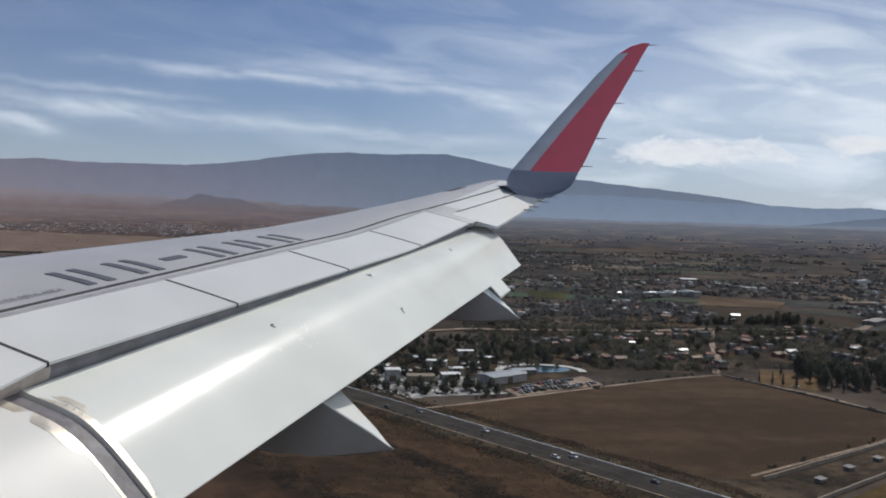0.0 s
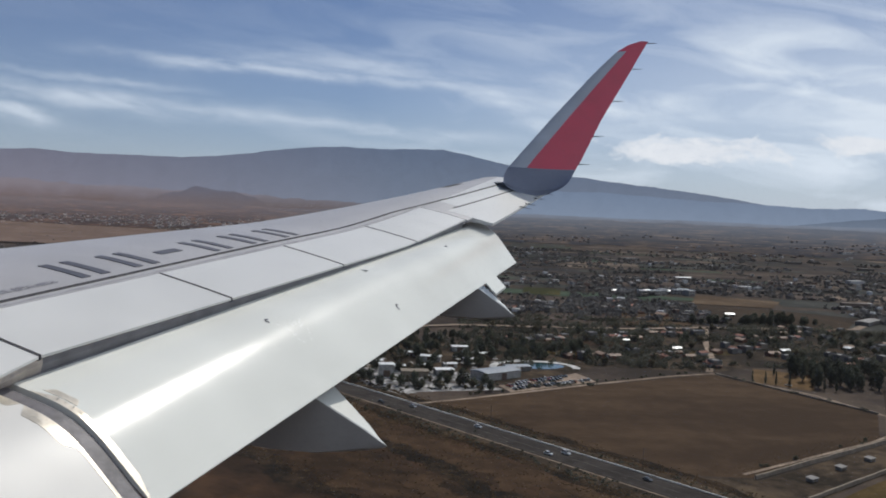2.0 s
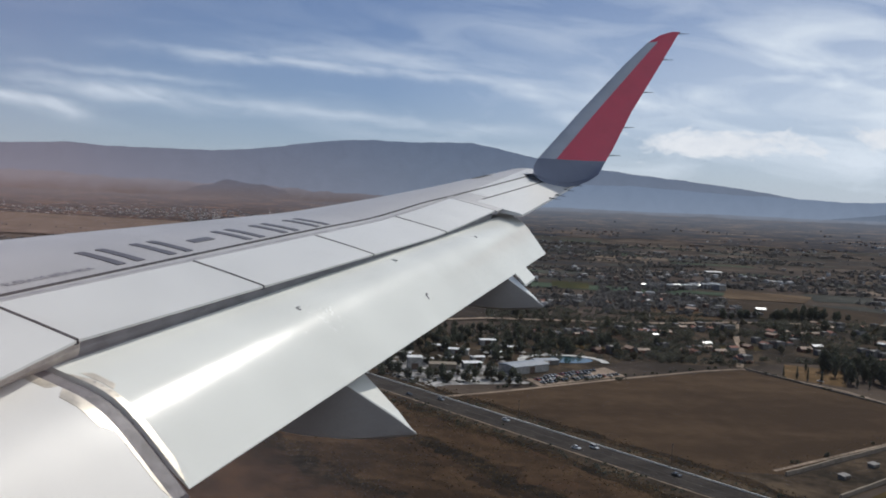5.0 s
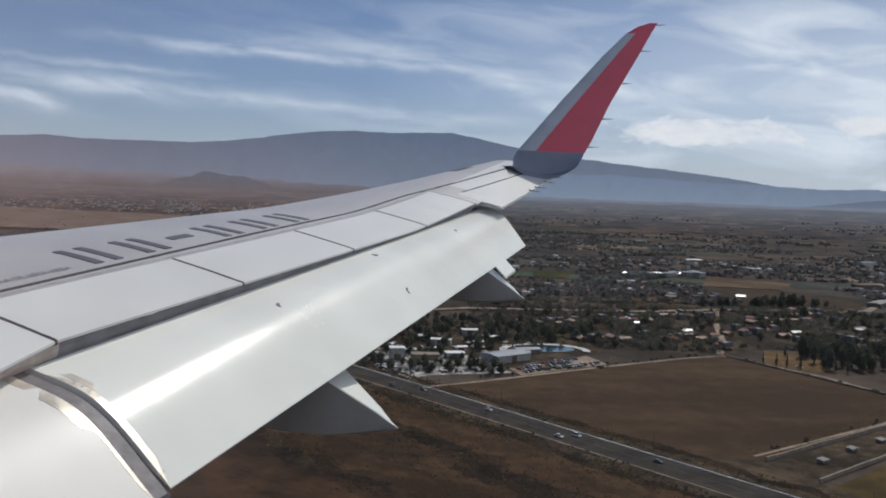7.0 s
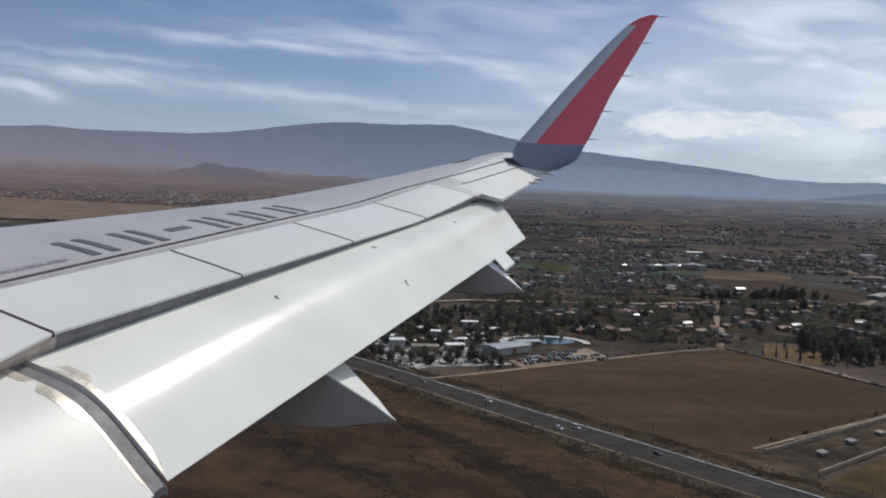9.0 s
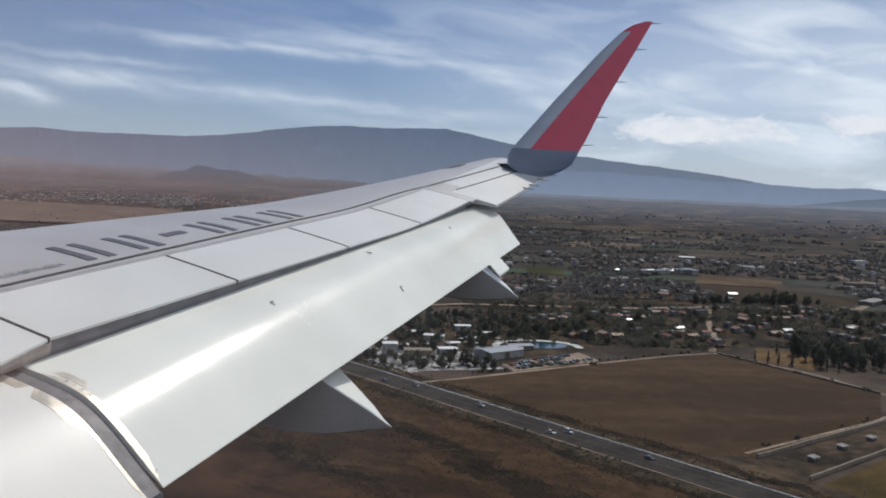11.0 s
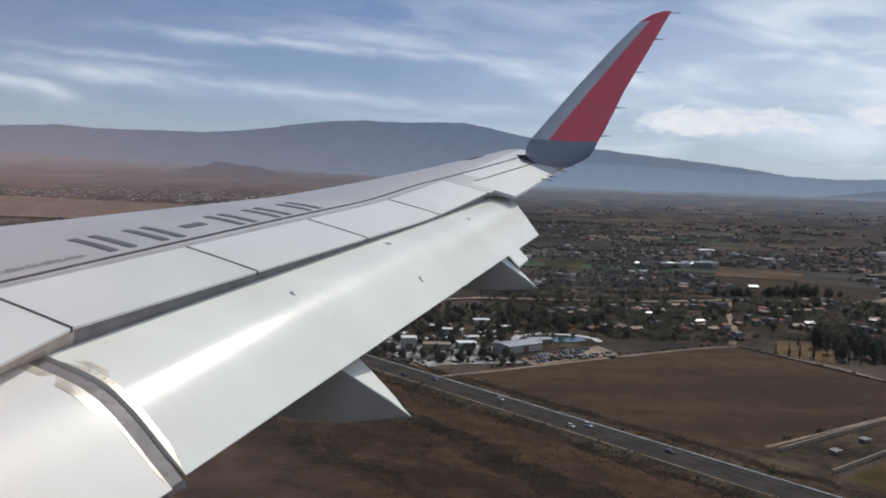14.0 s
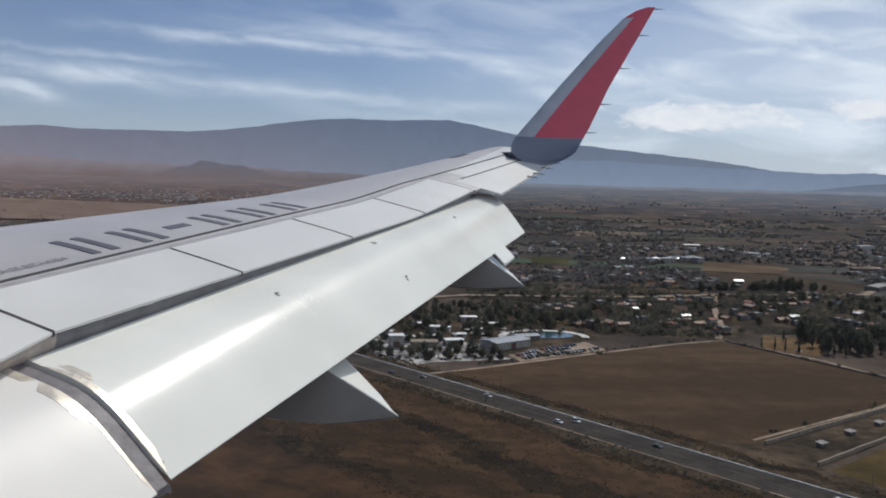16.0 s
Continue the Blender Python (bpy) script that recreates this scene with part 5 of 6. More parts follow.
# ---- cars ----
PAINTS = [material("car_white", (0.7, 0.7, 0.7), 0.25, bump=0, coat=0.5, var=0.05), material("car_dark", (0.03, 0.03, 0.035), 0.25, bump=0, coat=0.5, var=0.1),
          material("car_red", (0.35, 0.03, 0.025), 0.25, bump=0, coat=0.5, var=0.1), material("car_silver", (0.42, 0.43, 0.44), 0.3, metal=0.6, bump=0, coat=0.5, var=0.1)]
TYRE = material("tyre", (0.02, 0.02, 0.02), 0.85, bump=0.1)


def make_car(paint, word, van=False):
    t = thing("car", f"{word} car standing on the ground", "car", "cars in the car park")
    bm = bmesh.new()
    hood = 1.0 if van else 0.85
    side = [(-2.15, 0.35), (-2.2, 0.75), (-2.05, hood), (2.1, 0.8 if not van else 0.95), (2.2, 0.6), (2.15, 0.35)]
    loft(bm, [[(x, y, z) for x, z in side] for y in (-0.86, 0.86)])
    part("body", bm, paint, t)
    bm = bmesh.new()
    top = 1.85 if van else 1.45
    back = -2.0 if van else -1.5
    prof = [(back - 0.1, hood), (back + 0.25, top - 0.03), (0.35, top), (1.05, 0.88 if not van else 1.0)]
    loft(bm, [[(x, y * (1.0 if z < 1.05 else 0.85), z + 0.004) for x, z in prof] for y in (-0.80, 0.80)])
    part("cabin", bm, GLASS, t, "dark glazed cabin")
    bm = bmesh.new()
    box(bm, back + 0.3, -0.66, top - 0.01, 0.3, 0.66, top + 0.03)
    part("roof", bm, paint, t)
    for x in (-1.3, 1.35):
        for y in (-0.84, 0.84):
            bm = bmesh.new()
            bmesh.ops.create_cone(bm, cap_ends=True, segments=12, radius1=0.33, radius2=0.33, depth=0.22, matrix=Matrix.Translation((x, y, 0.33)) @ Matrix.Rotation(math.pi / 2, 4, "X"))
            part("wheel", bm, TYRE, t)
    return t


CARS = [make_car(PAINTS[0], "white"), make_car(PAINTS[1], "black"), make_car(PAINTS[2], "red"), make_car(PAINTS[3], "silver"), make_car(PAINTS[0], "white boxy", True)]


def park_car(x, y, turn, k=None):
    c = settle(CARS[rnd.choice((0, 1, 1, 2, 3, 1, 4)) if k is None else k], x, y, turn)
    c.location.z += 0.1
    return c


dx, dy = 0.77, 0.638
for row, (ox, oy, n) in enumerate(((48, 549, 21), (45, 557, 16), (52, 570, 14))):
    for i in range(n):
        if rnd.random() < 0.2:
            continue
        s = 2 + i * 3.3
        park_car(ox + dx * s, oy + dy * s * (0.92 if row == 0 else 1.0), 130 + rnd.uniform(-5, 5))
ang = math.degrees(math.atan2(RD.y, RD.x))
for s, off, k in ((66, -6, 3), (118, -6, 0), (172, -13, 0), (176, -5.5, 4), (222, -7, 1), (300, -8, 0), (306, -4.6, 4), (48, -14, 1)):
    park_car(*along_road(s, off), ang, k)
for x, y in ((-38, 545), (-30, 543), (-22, 540), (28, 552), (33, 556), (150, 700), (236, 600)):
    park_car(x, y, rnd.uniform(0, 180))


# ---- park details ----
def oval_path(cx, cy, rx, ry, w, turn, z):
    bm = bmesh.new()
    c, s = math.cos(radians(turn)), math.sin(radians(turn))
    rows = []
    for k in range(31):
        a = radians(-20 + 215 * k / 30)
        row = []
        for r in (0, w):
            x, y = (rx + r) * math.cos(a), (ry + r) * math.sin(a)
            row.append((cx + x * c - y * s, cy + x * s + y * c, z))
        rows.append(row)
    loft(bm, rows, closed=False, caps=False)
    return bm


tagged(mesh_ob("pool_deck", oval_path(70, 631, 27, 21, 5.5, 15, 0.3), CONCRETE), "pale curved concrete deck round the pool building", "paving", kind="structure")
WATER = material("pool_water", (0.018, 0.055, 0.068), 0.06, var=0.2, bump=0.05)
bm = bmesh.new()
bmesh.ops.create_circle(bm, cap_ends=True, segments=28, radius=1, matrix=Matrix.Translation((74, 637, 0.32)) @ Matrix.Rotation(radians(15), 4, "Z") @ Matrix.Diagonal((18, 13, 1, 1)))
tagged(mesh_ob("pool", bm, WATER), "round blue-green swimming pool", "pool", kind="structure")
for i in range(40):
    x, y = rnd.uniform(-70, 60), rnd.uniform(585, 690)
    t = thing("parasol", "white round parasol in the park", "parasol", "parasols in the park") if i == 0 else None
    if i == 0:
        bm = bmesh.new()
        bmesh.ops.create_cone(bm, cap_ends=False, segments=10, radius1=2.2, radius2=0.05, depth=0.9, matrix=Matrix.Translation((0, 0, 2.9)))
        part("canopy", bm, WALLS[0], t)
        bm = bmesh.new()
        bmesh.ops.create_cone(bm, cap_ends=True, segments=6, radius1=0.05, radius2=0.05, depth=3.2, matrix=Matrix.Translation((0, 0, 1.6)))
        part("pole", bm, METAL, t)
        parasol = t
    settle(parasol, x, y, 0)


# utility poles along the highway
def make_pole():
    t = thing("utility_pole", "thin wooden utility pole with a cross arm", "pole", "poles along the highway")
    bm = bmesh.new()
    bmesh.ops.create_cone(bm, cap_ends=True, segments=8, radius1=0.16, radius2=0.1, depth=9.2, matrix=Matrix.Translation((0, 0, 4.5)))
    part("post", bm, BARK, t)
    bm = bmesh.new()
    box(bm, -0.9, -0.06, 8.5, 0.9, 0.06, 8.65)
    part("cross_arm", bm, BARK, t)
    return t


pole = make_pole()
for s in range(20, 420, 95):
    settle(pole, *along_road(s, 5.5), ang + 90)


# ---- the far town and woods ----
def far_town():
    rnd = random.Random(8)
    vs, fs = [], []
    vt, ft = [], []

    def land_z(x, y):
        r = math.hypot(x, y)
        return ground_z(x, y) + (plain_lift(r, math.atan2(x, y)) if r > 3100 else 0.0)

    def add_box(x, y, w, d, h, a):
        z = land_z(x, y) - 0.5
        i = len(vs)
        c, s = math.cos(a), math.sin(a)
        for zz in (z, z + h + 0.5):
            for sx, sy in ((-1, -1), (1, -1), (1, 1), (-1, 1)):
                px, py = sx * w / 2, sy * d / 2
                vs.append((x + px * c - py * s, y + px * s + py * c, zz))
        fs.extend([(i + 4, i + 5, i + 6, i + 7), (i, i + 1, i + 5, i + 4), (i + 1, i + 2, i + 6, i + 5), (i + 2, i + 3, i + 7, i + 6), (i + 3, i, i + 4, i + 7)])

    def add_tree(x, y, r, h):
        if math.hypot(x, y) > 2600:
            return
        z = land_z(x, y)
        for _ in range(12):
            a, e = rnd.uniform(0, 6.28), rnd.random()
            q = r * math.sqrt(rnd.random()) * (1.15 - 0.6 * e)
            c = Vector((x + q * math.cos(a), y + q * math.sin(a), z + h * (0.08 + 0.85 * e)))
            d = Vector((rnd.uniform(-1, 1), rnd.uniform(-1, 1), rnd.uniform(-0.6, 0.6))).normalized() * r * 0.62
            g = d.cross(Vector((rnd.uniform(-1, 1), rnd.uniform(-1, 1), rnd.uniform(-1, 1)))).normalized() * r * 0.5
            i = len(vt)
            vt.extend([tuple(c - d), tuple(c + g), tuple(c + d), tuple(c - g)])
            ft.append((i, i + 1, i + 2, i + 3))

    def free(x, y, spread=1450):
        if x < -600 and 1650 < y < 2850 and rnd.random() < 0.9:
            return False
        return math.hypot(x, y) < 2000 + spread * rnd.random() and y > 915 and not (300 < x < 490 and 915 < y < 1275) and not (100 < x < 180 and 1170 < y < 1290)

    # hedgerows and lines of trees, mostly across the view
    for _ in range(440):
        y0 = 930 + 3400 * rnd.random() ** 1.25
        x0 = rnd.uniform(-0.7, 0.72) * y0
        length = rnd.uniform(80, 420)
        a = radians(rnd.gauss(8, 10)) if rnd.random() < 0.75 else radians(rnd.uniform(60, 110))
        s = -length / 2
        big = rnd.uniform(0.5, 1.15)
        close = rnd.uniform(0.35, 1.0)
        while s < length / 2:
            x, y = x0 + s * math.cos(a) + rnd.gauss(0, 3), y0 + s * math.sin(a) + rnd.gauss(0, 4)
            if free(x, y) and rnd.random() < 0.8:
                r = rnd.uniform(2.2, 5.0) * big * (1.0 if y < 2200 else 1.4)
                add_tree(x, y, r, r * rnd.uniform(0.9, 1.5))
            s += rnd.uniform(4, 11) * close
    # quarters of the town: streets of houses with trees between, wide and shallow
    for _ in range(92):
        y0 = 960 + 3100 * rnd.random() ** 1.2
        x0 = (rnd.uniform(-0.10, 0.72) if rnd.random() < 0.86 else rnd.uniform(-0.7, -0.1)) * y0
        w, d = rnd.uniform(60, 260), rnd.uniform(40, 150)
        turn = radians(rnd.uniform(-10, 25))
        for _ in range(int(w * d / 300)):
            u, v = rnd.gauss(0, w / 2), round(rnd.gauss(0, d / 2) / 17) * 17 + rnd.uniform(-2, 2)
            x, y = x0 + u * math.cos(turn) - v * math.sin(turn), y0 + u * math.sin(turn) + v * math.cos(turn)
            roof = rnd.random() < 0.56
            if not free(x, y, 2300 if roof else 1450):
                continue
            if roof:
                add_box(x, y, rnd.uniform(4.5, 9.5), rnd.uniform(5, 8), rnd.uniform(2.6, 5.5), turn + rnd.choice((0, 1.57)))
            else:
                r = rnd.uniform(2.2, 4.6) * (1.0 if y < 2200 else 1.3)
                add_tree(x, y, r, r * rnd.uniform(0.9, 1.5))
    # sheds, far white roofs
    for _ in range(90):
        y = 1000 + 3200 * rnd.random()
        x = rnd.uniform(-0.6, 0.7) * y
        if free(x, y):
            add_box(x, y, rnd.uniform(15, 45), rnd.uniform(9, 16), rnd.uniform(4, 7), radians(rnd.uniform(-10, 25)))
    # single trees
    for _ in range(420):
        y = 920 + 2200 * rnd.random() ** 1.4
        x = rnd.uniform(-0.75, 0.75) * y
        if free(x, y):
            r = rnd.uniform(1.6, 4.0)
            add_tree(x, y, r, r * rnd.uniform(0.9, 1.6))
    me = bpy.data.meshes.new("distant_town")
    me.from_pydata(vs, [], fs)
    m = bpy.data.materials.new("town_walls")
    m.use_nodes = True
    t = m.node_tree
    b = t.nodes["Principled BSDF"]
    b.inputs["Roughness"].default_value = 0.85
    geo = t.nodes.new("ShaderNodeNewGeometry")
    col = ramp(t, geo.outputs["Random Per Island"], [(0.0, (0.07, 0.062, 0.058)), (0.35, (0.13, 0.11, 0.095)), (0.6, (0.17, 0.105, 0.08)), (0.75, (0.22, 0.21, 0.20)), (0.90, (0.40, 0.39, 0.38)), (1.0, (0.70, 0.70, 0.70))])
    nz = noise_tex(t, geo.outputs["Position"], 0.8, 3.0)
    t.links.new(mixrgb(t, 0.3, col, nz, "MULTIPLY"), b.inputs["Base Color"])
    me.materials.append(m)
    tagged(new("distant_town", me), "distant town of small pale houses among trees", "town", kind="stuff")
    me = bpy.data.meshes.new("distant_trees")
    me.from_pydata(vt, [], ft)
    # leaf colour greyed and lightened to stand for the haze
    me.materials.append(leaf_material("far_leaf", (0.145, 0.14, 0.14), 0.3, 0.4, True, 0.02))
    tagged(new("distant_trees", me), "distant dark trees scattered over the plain", "trees", kind="stuff")


far_town()


def hillside_town():
    """Rows of small whitewashed houses at the foot of the western hills."""
    rnd = random.Random(21)
    vs, fs = [], []
    for _ in range(430):
        a = radians(rnd.choice((rnd.gauss(-24, 2.6), rnd.gauss(-21, 4.0), rnd.gauss(-18, 1.4), rnd.gauss(-16.5, 0.8), rnd.gauss(-12, 1.8))))
        r = 3300 + 55 * round(rnd.gauss(1, 3.4)) + rnd.uniform(-6, 6)
        x, y = r * math.sin(a), r * math.cos(a)
        z = ground_z(x, y) + (plain_lift(r, a) if r > 3000 else 0.0) - 0.5
        w, d, h = rnd.uniform(5, 13) / 2, 3.5, rnd.uniform(2.4, 4.6)
        t = a + rnd.uniform(-0.3, 0.3)
        c, s = math.cos(t), -math.sin(t)
        i = len(vs)
        for zz in (z, z + h):
            for sx, sy in ((-1, -1), (1, -1), (1, 1), (-1, 1)):
                vs.append((x + sx * w * c - sy * d * s, y + sx * w * s + sy * d * c, zz))
        fs.extend([(i + 4, i + 5, i + 6, i + 7), (i, i + 1, i + 5, i + 4), (i + 1, i + 2, i + 6, i + 5), (i + 2, i + 3, i + 7, i + 6), (i + 3, i, i + 4, i + 7)])
    me = bpy.data.meshes.new("hillside_town")
    me.from_pydata(vs, [], fs)
    me.materials.append(material("whitewash", (0.52, 0.47, 0.44), 0.85, var=0.2, scale=0.2, fine=2.0, bump=0.0, random_mix=0.8, island=True))
    tagged(new("hillside_town", me), "rows of small whitewashed houses below the hills", "town", kind="stuff")


hillside_town()


# ---- scrub and dry weeds ----
def scrub(name, label, spots, mat, size):
    """Low tufts of dry weed, each a few blades."""
    rnd = random.Random(12)
    vs, fs = [], []
    for x, y, k in spots:
        for _ in range(5):
            a = rnd.uniform(0, 6.28)
            h = size * k * rnd.uniform(0.4, 1.0)
            w = size * k * rnd.uniform(0.5, 1.2)
            px, py = x + rnd.gauss(0, size * k * 0.5), y + rnd.gauss(0, size * k * 0.5)
            c, s = math.cos(a) * w / 2, math.sin(a) * w / 2
            i = len(vs)
            vs += [(px - c, py - s, 0.02), (px + c, py + s, 0.02), (px + c * 0.5 + rnd.uniform(-0.2, 0.2), py + s * 0.5, h), (px - c * 0.6, py - s * 0.6 + rnd.uniform(-0.2, 0.2), h * 0.8)]
            fs.append((i, i + 1, i + 2, i + 3))
    me = bpy.data.meshes.new(name)
    me.from_pydata(vs, [], fs)
    me.materials.append(mat)
    return tagged(new(name, me), label, "scrub", kind="stuff")


WEED_DARK = leaf_material("dark_weed", (0.115, 0.078, 0.046), 0.4, 0.4, True, 0.05)
WEED_STRAW = leaf_material("straw_weed", (0.18, 0.13, 0.075), 0.4, 0.3, True, 0.05)
rnd = random.Random(77)
dark, straw = [], []
for _ in range(16000):
    s = rnd.uniform(-160, 420)
    off = rnd.choice((rnd.gauss(6, 4), rnd.gauss(-32, 6), rnd.gauss(-32, 6), rnd.gauss(-32, 6), rnd.uniform(-90, -25)))
    if -24 < off < 1.5:
        continue
    x, y = along_road(s, off)
    if noise.noise(Vector((x * 0.03, y * 0.05, 1.0))) + 0.25 > rnd.uniform(-0.1, 0.6):
        (dark if rnd.random() < 0.65 else straw).append((x, y, rnd.uniform(0.4, 1.1)))
for _ in range(12000):
    # the rough lower corner of the stubble field
    x, y = rnd.uniform(60, 235), rnd.uniform(380, 560)
    t = (x - 137.7) * -0.62 + (y - 379.4) * 0.78
    if Vector((x, y)).dot(RN) - R0.dot(RN) < 6 or t < 2:
        continue
    near = min(t, Vector((x, y)).dot(RN) - R0.dot(RN))
    if near < 26 * rnd.random() ** 1.6 + 6 * noise.noise(Vector((x * 0.03, y * 0.05, 4.0))):
        (dark if rnd.random() < 0.5 else straw).append((x, y, rnd.uniform(0.3, 0.9)))
for _ in range(9000):
    s, (off, half) = rnd.uniform(-200, 330), rnd.choice(((-68, 9), (-122, 9), (-29, 6), (11, 6), (-84, 26)))
    x, y = along_road(s, off + 9 * (noise.fractal(Vector((s * 0.012, 2.0, 0.0)), 0.8, 2.0, 3) if off < -40 else 0.0) + rnd.gauss(0, half * 0.5))
    (dark if rnd.random() < 0.75 else straw).append((x, y, rnd.uniform(0.5, 1.4)))
scrub("dark_scrub", "dark dry weeds on the verges", dark, WEED_DARK, 0.55)
scrub("straw_scrub", "straw-coloured dry grass tufts", straw, WEED_STRAW, 0.5)


# ---- thickets between the houses and in the park ----
def thickets():
    rnd = random.Random(55)
    vs, fs = [], []

    def clump(x, y, r, h):
        for _ in range(int(26 + 10 * r) if r > 1.4 else 12):
            a, e = rnd.uniform(0, 6.28), rnd.random()
            q = r * math.sqrt(rnd.random()) * (1.1 - 0.5 * e)
            c = Vector((x + q * math.cos(a), y + q * math.sin(a), h * (0.05 + 0.9 * e * (1 - 0.5 * (q / r) ** 2))))
            d = Vector((rnd.uniform(-1, 1), rnd.uniform(-1, 1), rnd.uniform(-0.6, 0.6))).normalized() * rnd.uniform(0.35, 0.8) * min(1.0, 0.5 + 0.3 * r)
            g = d.cross(Vector((rnd.uniform(-1, 1), rnd.uniform(-1, 1), rnd.uniform(-1, 1)))).normalized() * rnd.uniform(0.3, 0.6)
            i = len(vs)
            vs.extend([tuple(c - d), tuple(c + g), tuple(c + d), tuple(c - g)])
            fs.append((i, i + 1, i + 2, i + 3))

    made = 0
    while made < 2300:
        x, y = rnd.uniform(20, 560), rnd.uniform(648, 940)
        if 208 < x < 280 and y < 672 or x > 0.62 * y:
            continue
        if noise.noise(Vector((x * 0.010, y * 0.034, 6.0))) + rnd.uniform(-0.15, 0.15) < -0.08:
            continue
        made += 1
        r = rnd.uniform(1.4, 4.2)
        clump(x, y, r, r * rnd.uniform(0.8, 1.5))
    for _ in range(150):
        x, y = rnd.uniform(-90, 115), rnd.uniform(640, 775)
        r = rnd.uniform(1.5, 4.5)
        clump(x, y, r, r * rnd.uniform(0.8, 1.5))
    for _ in range(60):
        a = rnd.random()
        clump(-35 + 140 * a + rnd.uniform(-3, 3), 548 + 28 * a + rnd.uniform(-4, 4) - (14 if a < 0.4 else 0), rnd.uniform(0.8, 2.0), rnd.uniform(0.8, 2.2))
    # low brush on both sides of the highway
    for _ in range(900):
        x, y = along_road(rnd.uniform(-200, 430), rnd.choice((rnd.gauss(5.2, 1.6), rnd.gauss(-24, 3.0), rnd.gauss(-28, 5))))
        if x < 0 and y > 500 and x + 49 > 0.6 * (543 - y):
            continue
        if noise.noise(Vector((x * 0.02, y * 0.03, 9.0))) + rnd.uniform(-0.3, 0.4) > 0.0:
            r = rnd.uniform(0.5, 1.3)
            clump(x, y, r, r * rnd.uniform(0.4, 0.9))
    me = bpy.data.meshes.new("thicket")
    me.from_pydata(vs, [], fs)
    me.materials.append(leaf_material("thicket_leaf", (0.11, 0.11, 0.085), 0.4, 0.35, True, 0.03))
    tagged(new("thicket", me), "dusty dark bushes between houses and paths", "bushes", kind="stuff")


thickets()

# small plots between the houses
for k, (x, y, w, d, m) in enumerate(((90, 700, 40, 22, FIELD_OLIVE), (150, 760, 55, 26, FIELD_RED), (300, 700, 60, 24, FIELD_BROWN), (330, 760, 45, 30, FIELD_DARK), (400, 830, 70, 26, FIELD_RED), (120, 810, 50, 18, FIELD_DARK), (220, 730, 34, 20, FIELD_OLIVE), (360, 690, 50, 20, FIELD_OLIVE))):
    patch("plot", [(x - w / 2, y - d / 2), (x + w / 2, y - d / 2 + 4), (x + w / 2 + 3, y + d / 2 + 3), (x - w / 2 + 2, y + d / 2)], m, "small bare plot between village houses", "plot", z=0.12 + 0.01 * k)


# ---- along the flight line: housing estate, playing field and hangar behind, farm land ahead ----
def make_row_house():
    t = thing("row_house", "white two-storey terraced house with a flat roof", "house", "terraced houses of the estate")
    bm = bmesh.new()
    box(bm, -3.1, -4, -0.1, 3.1, 4, 5.4)
    part("wall", bm, WALLS[0], t)
    bm = bmesh.new()
    box(bm, -3.12, -4.1, 5.4, 3.12, 4.1, 5.6)
    box(bm, -3.12, -4.1, 5.605, -2.95, 4.1, 6.1)
    box(bm, 0.4, -1.2, 5.605, 2.2, 1.0, 7.0)
    part("roof", bm, ROOFS[0], t)
    for x, z in ((-1.6, 0.9), (-1.6, 3.4), (1.5, 3.4)):
        bm = bmesh.new()
        box(bm, x - 0.65, -4.05, z, x + 0.65, -4.004, z + 1.2)
        part("window", bm, GLASS, t)
    bm = bmesh.new()
    box(bm, 1.0, -4.05, 0, 2.0, -4.004, 2.1)
    part("door", bm, DOORM, t)
    bm = bmesh.new()
    bmesh.ops.create_cone(bm, cap_ends=True, segments=10, radius1=0.5, radius2=0.45, depth=1.0, matrix=Matrix.Translation((-1.5, 1.5, 6.1)))
    part("water_tank", bm, INK, t)
    return t


rh = make_row_house()
rowd = Vector((0.83, -0.56))
rown = Vector((0.56, 0.83))
for r in range(8):
    for k in range(20):
        p = Vector((430, 470)) + rowd * (6.25 * k + (r % 2) * 3) + rown * (-21 * r + (5 if r % 2 else 0))
        settle(rh, p.x, p.y, math.degrees(math.atan2(rowd.y, rowd.x)) + (180 if r % 2 else 0))
patch("estate_ground", [(395, 480), (440, 505), (580, 400), (500, 270), (340, 360)], DIRT, "paved streets of the housing estate", "paving", z=0.08)
patch("school_field", [(600, 420), (640, 640), (860, 620), (840, 400)], FIELD_OLIVE, "green and brown playing field", z=0.06)
place(make_hall("wide hangar with a white sheet roof", 46, 30, 8, WALLS[2], ROOFS[2], name="hangar"), 760, 640, 10)
for k in range(34):
    plant(TALL[k % 2], 470 + 9 * k + rnd.uniform(-4, 4), 640 + 1.5 * k + rnd.uniform(-8, 8), rnd.uniform(0.7, 1.1), rnd)

# ahead: yellow field, two big trees, filling station
patch("yellow_pasture", [(-470, 470), (-250, 560), (-190, 640), (-430, 700), (-620, 600)], FIELD_YELLOW, "dry yellow pasture", z=0.07)
plant(TALL[1], -330, 420, 0.8, rnd)
plant(TREES[1], -250, 400, 1.3, rnd)


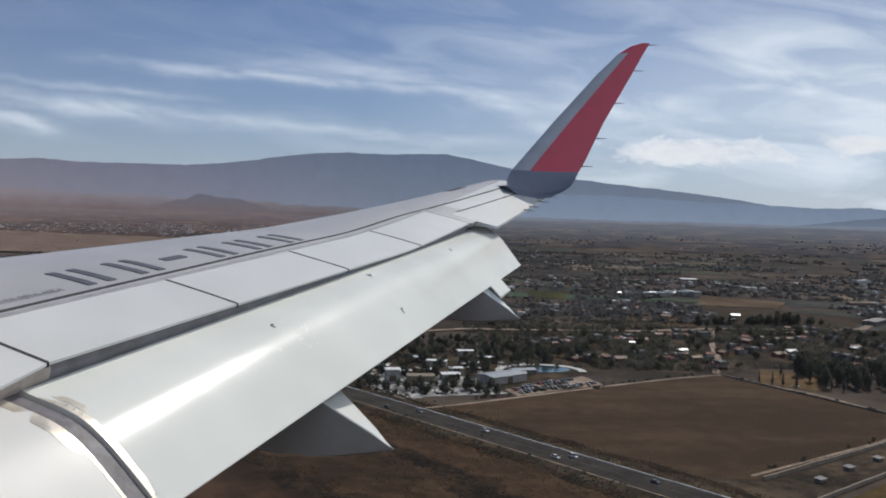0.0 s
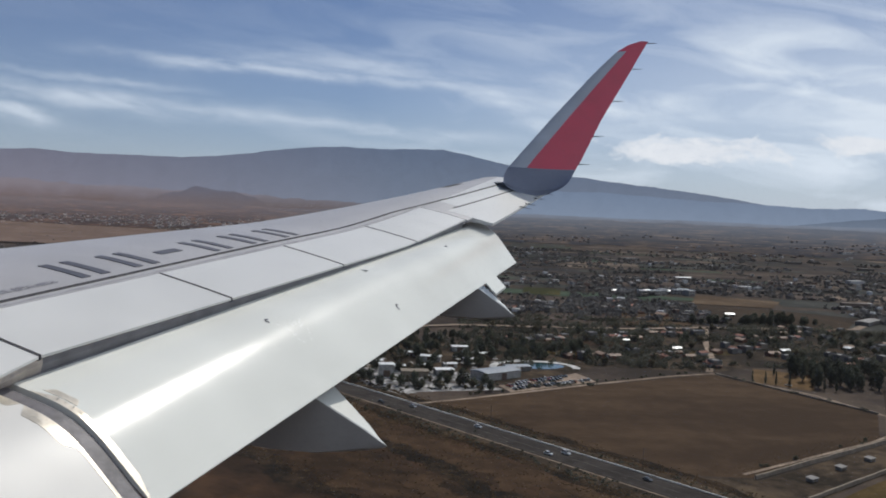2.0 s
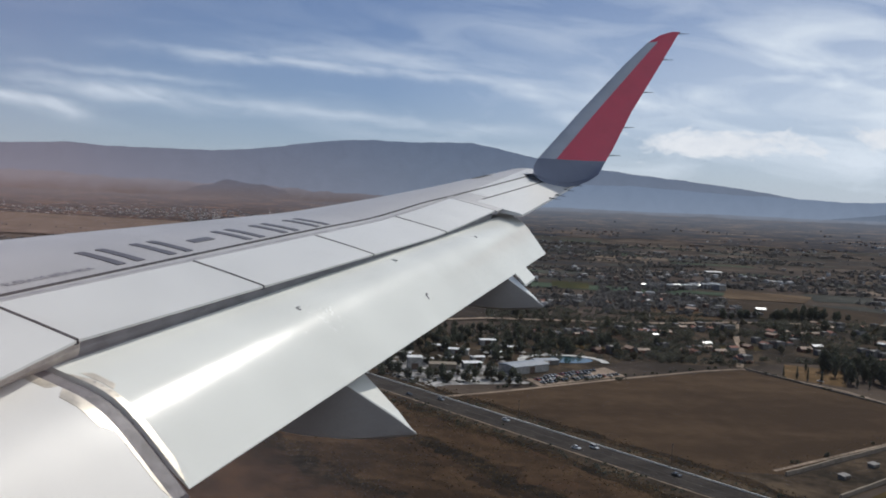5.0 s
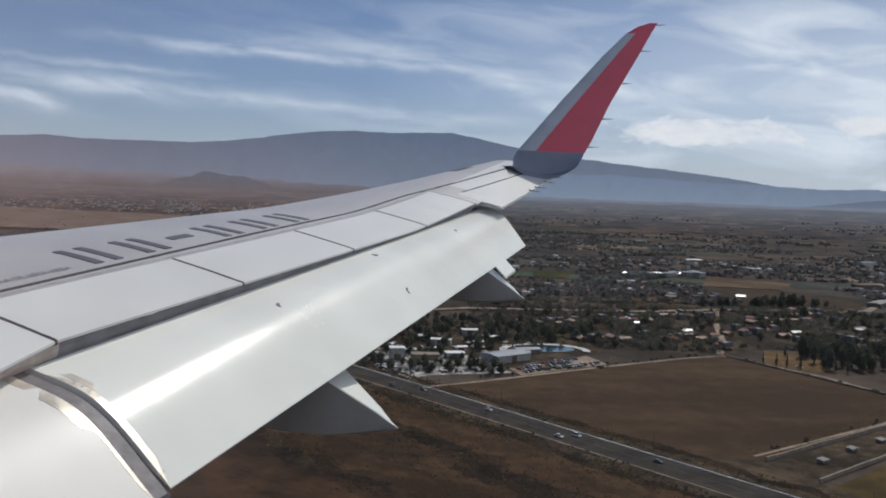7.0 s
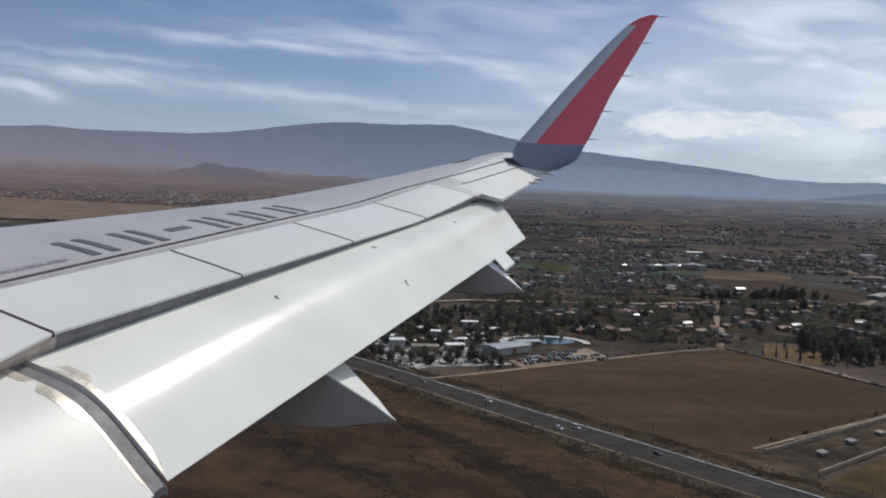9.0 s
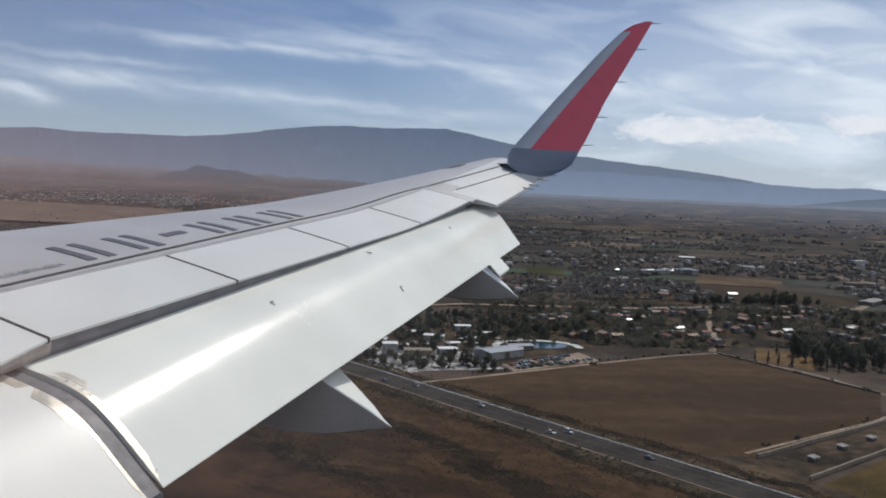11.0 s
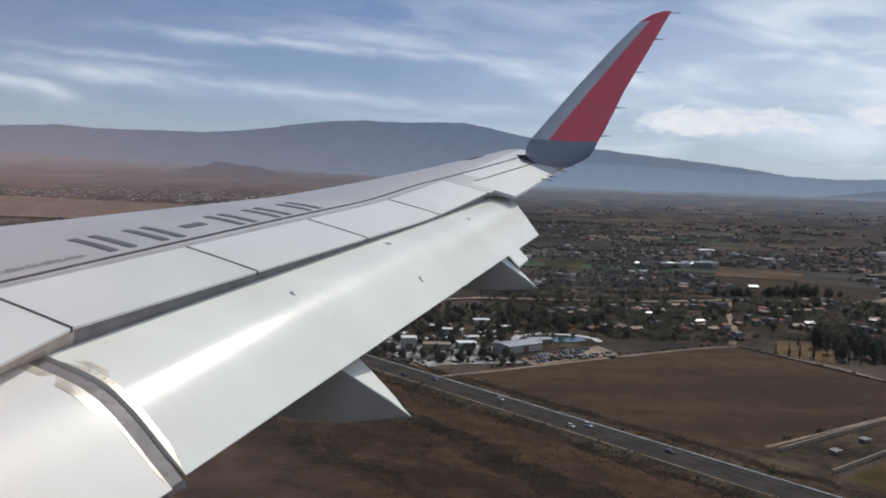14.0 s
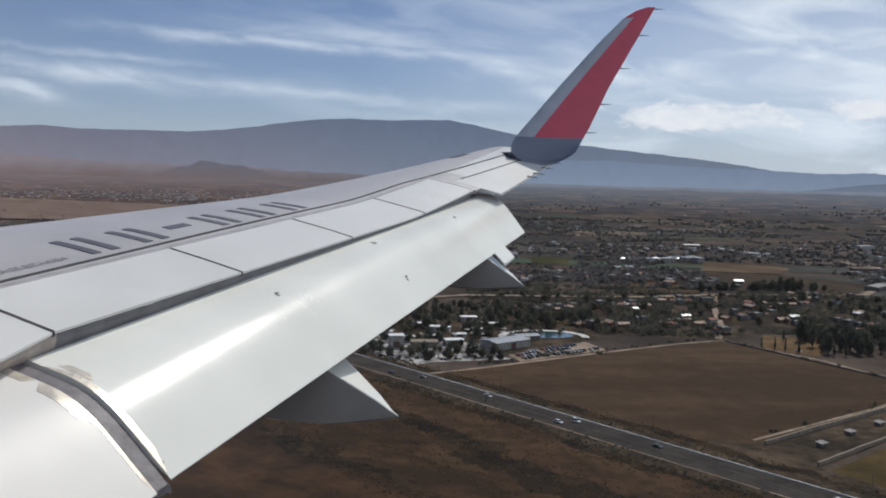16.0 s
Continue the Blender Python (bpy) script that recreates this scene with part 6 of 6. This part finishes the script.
def make_station():
    t = thing("filling_station", "filling station with a long white canopy", "filling station")
    bm = bmesh.new()
    box(bm, -15, -5, 5.0, 15, 5, 5.8)
    part("canopy", bm, ROOFS[2], t)
    for x in (-12, -4, 4, 12):
        for y in (-3, 3):
            bm = bmesh.new()
            box(bm, x - 0.2, y - 0.2, 0, x + 0.2, y + 0.2, 5.0)
            part("post", bm, WALLS[2], t)
    return t


place(make_station(), -215, 690, -20)

# ahead: a wide toll road with lane lines, its gatehouse and a service track
def along_toll(s, off):
    return (-280 + 0.875 * s + 0.484 * off, 410 - 0.484 * s + 0.875 * off)


ribbon("toll_road", [along_toll(s, 0) for s in range(-600, 150, 50)], 21, ASPHALT, "wide dark asphalt toll road", "road", z=0.13)
for off in (-9.2, -3.2, 3.2, 9.2):
    ribbon("road_line", [along_toll(s, off) for s in range(-600, 150, 50)], 0.25, CONCRETE, "white painted lane line", "road line", z=0.16)
ribbon("median_strip", [along_toll(s, -19) for s in range(-600, 150, 50)], 4.0, DIRT, "pale dirt strip beside the toll road", "verge", z=0.12)
ribbon("service_track", [(-420, 300), (-380, 330), (-350, 336), (-320, 372), (-270, 368), (-225, 345), (-190, 300)], 7, ASPHALT, "curved grey service track", "track", z=0.14)


def make_gatehouse():
    t = thing("gatehouse", "small white gate tower beside the toll road", "gatehouse")
    bm = bmesh.new()
    box(bm, -1.6, -1.6, -0.1, 1.6, 1.6, 5.2)
    part("wall", bm, ROOFS[2], t)
    bm = bmesh.new()
    box(bm, -2.0, -2.0, 5.2, 2.0, 2.0, 5.5)
    part("roof", bm, ROOFS[0], t)
    for x in (-0.8, 0.8):
        bm = bmesh.new()
        box(bm, x - 0.5, -1.66, 3.2, x + 0.5, -1.604, 4.4)
        part("window", bm, GLASS, t)
    bm = bmesh.new()
    box(bm, -0.5, -1.66, 0, 0.5, -1.604, 2.1)
    part("door", bm, DOORM, t)
    return t


place(make_gatehouse(), -296, 442, 30)
for k in range(9):
    plant(TREES[k % 3], -345 + 7 * k + rnd.uniform(-3, 3), 452 - 2 * k + rnd.uniform(-4, 4), rnd.uniform(0.4, 0.7), rnd)
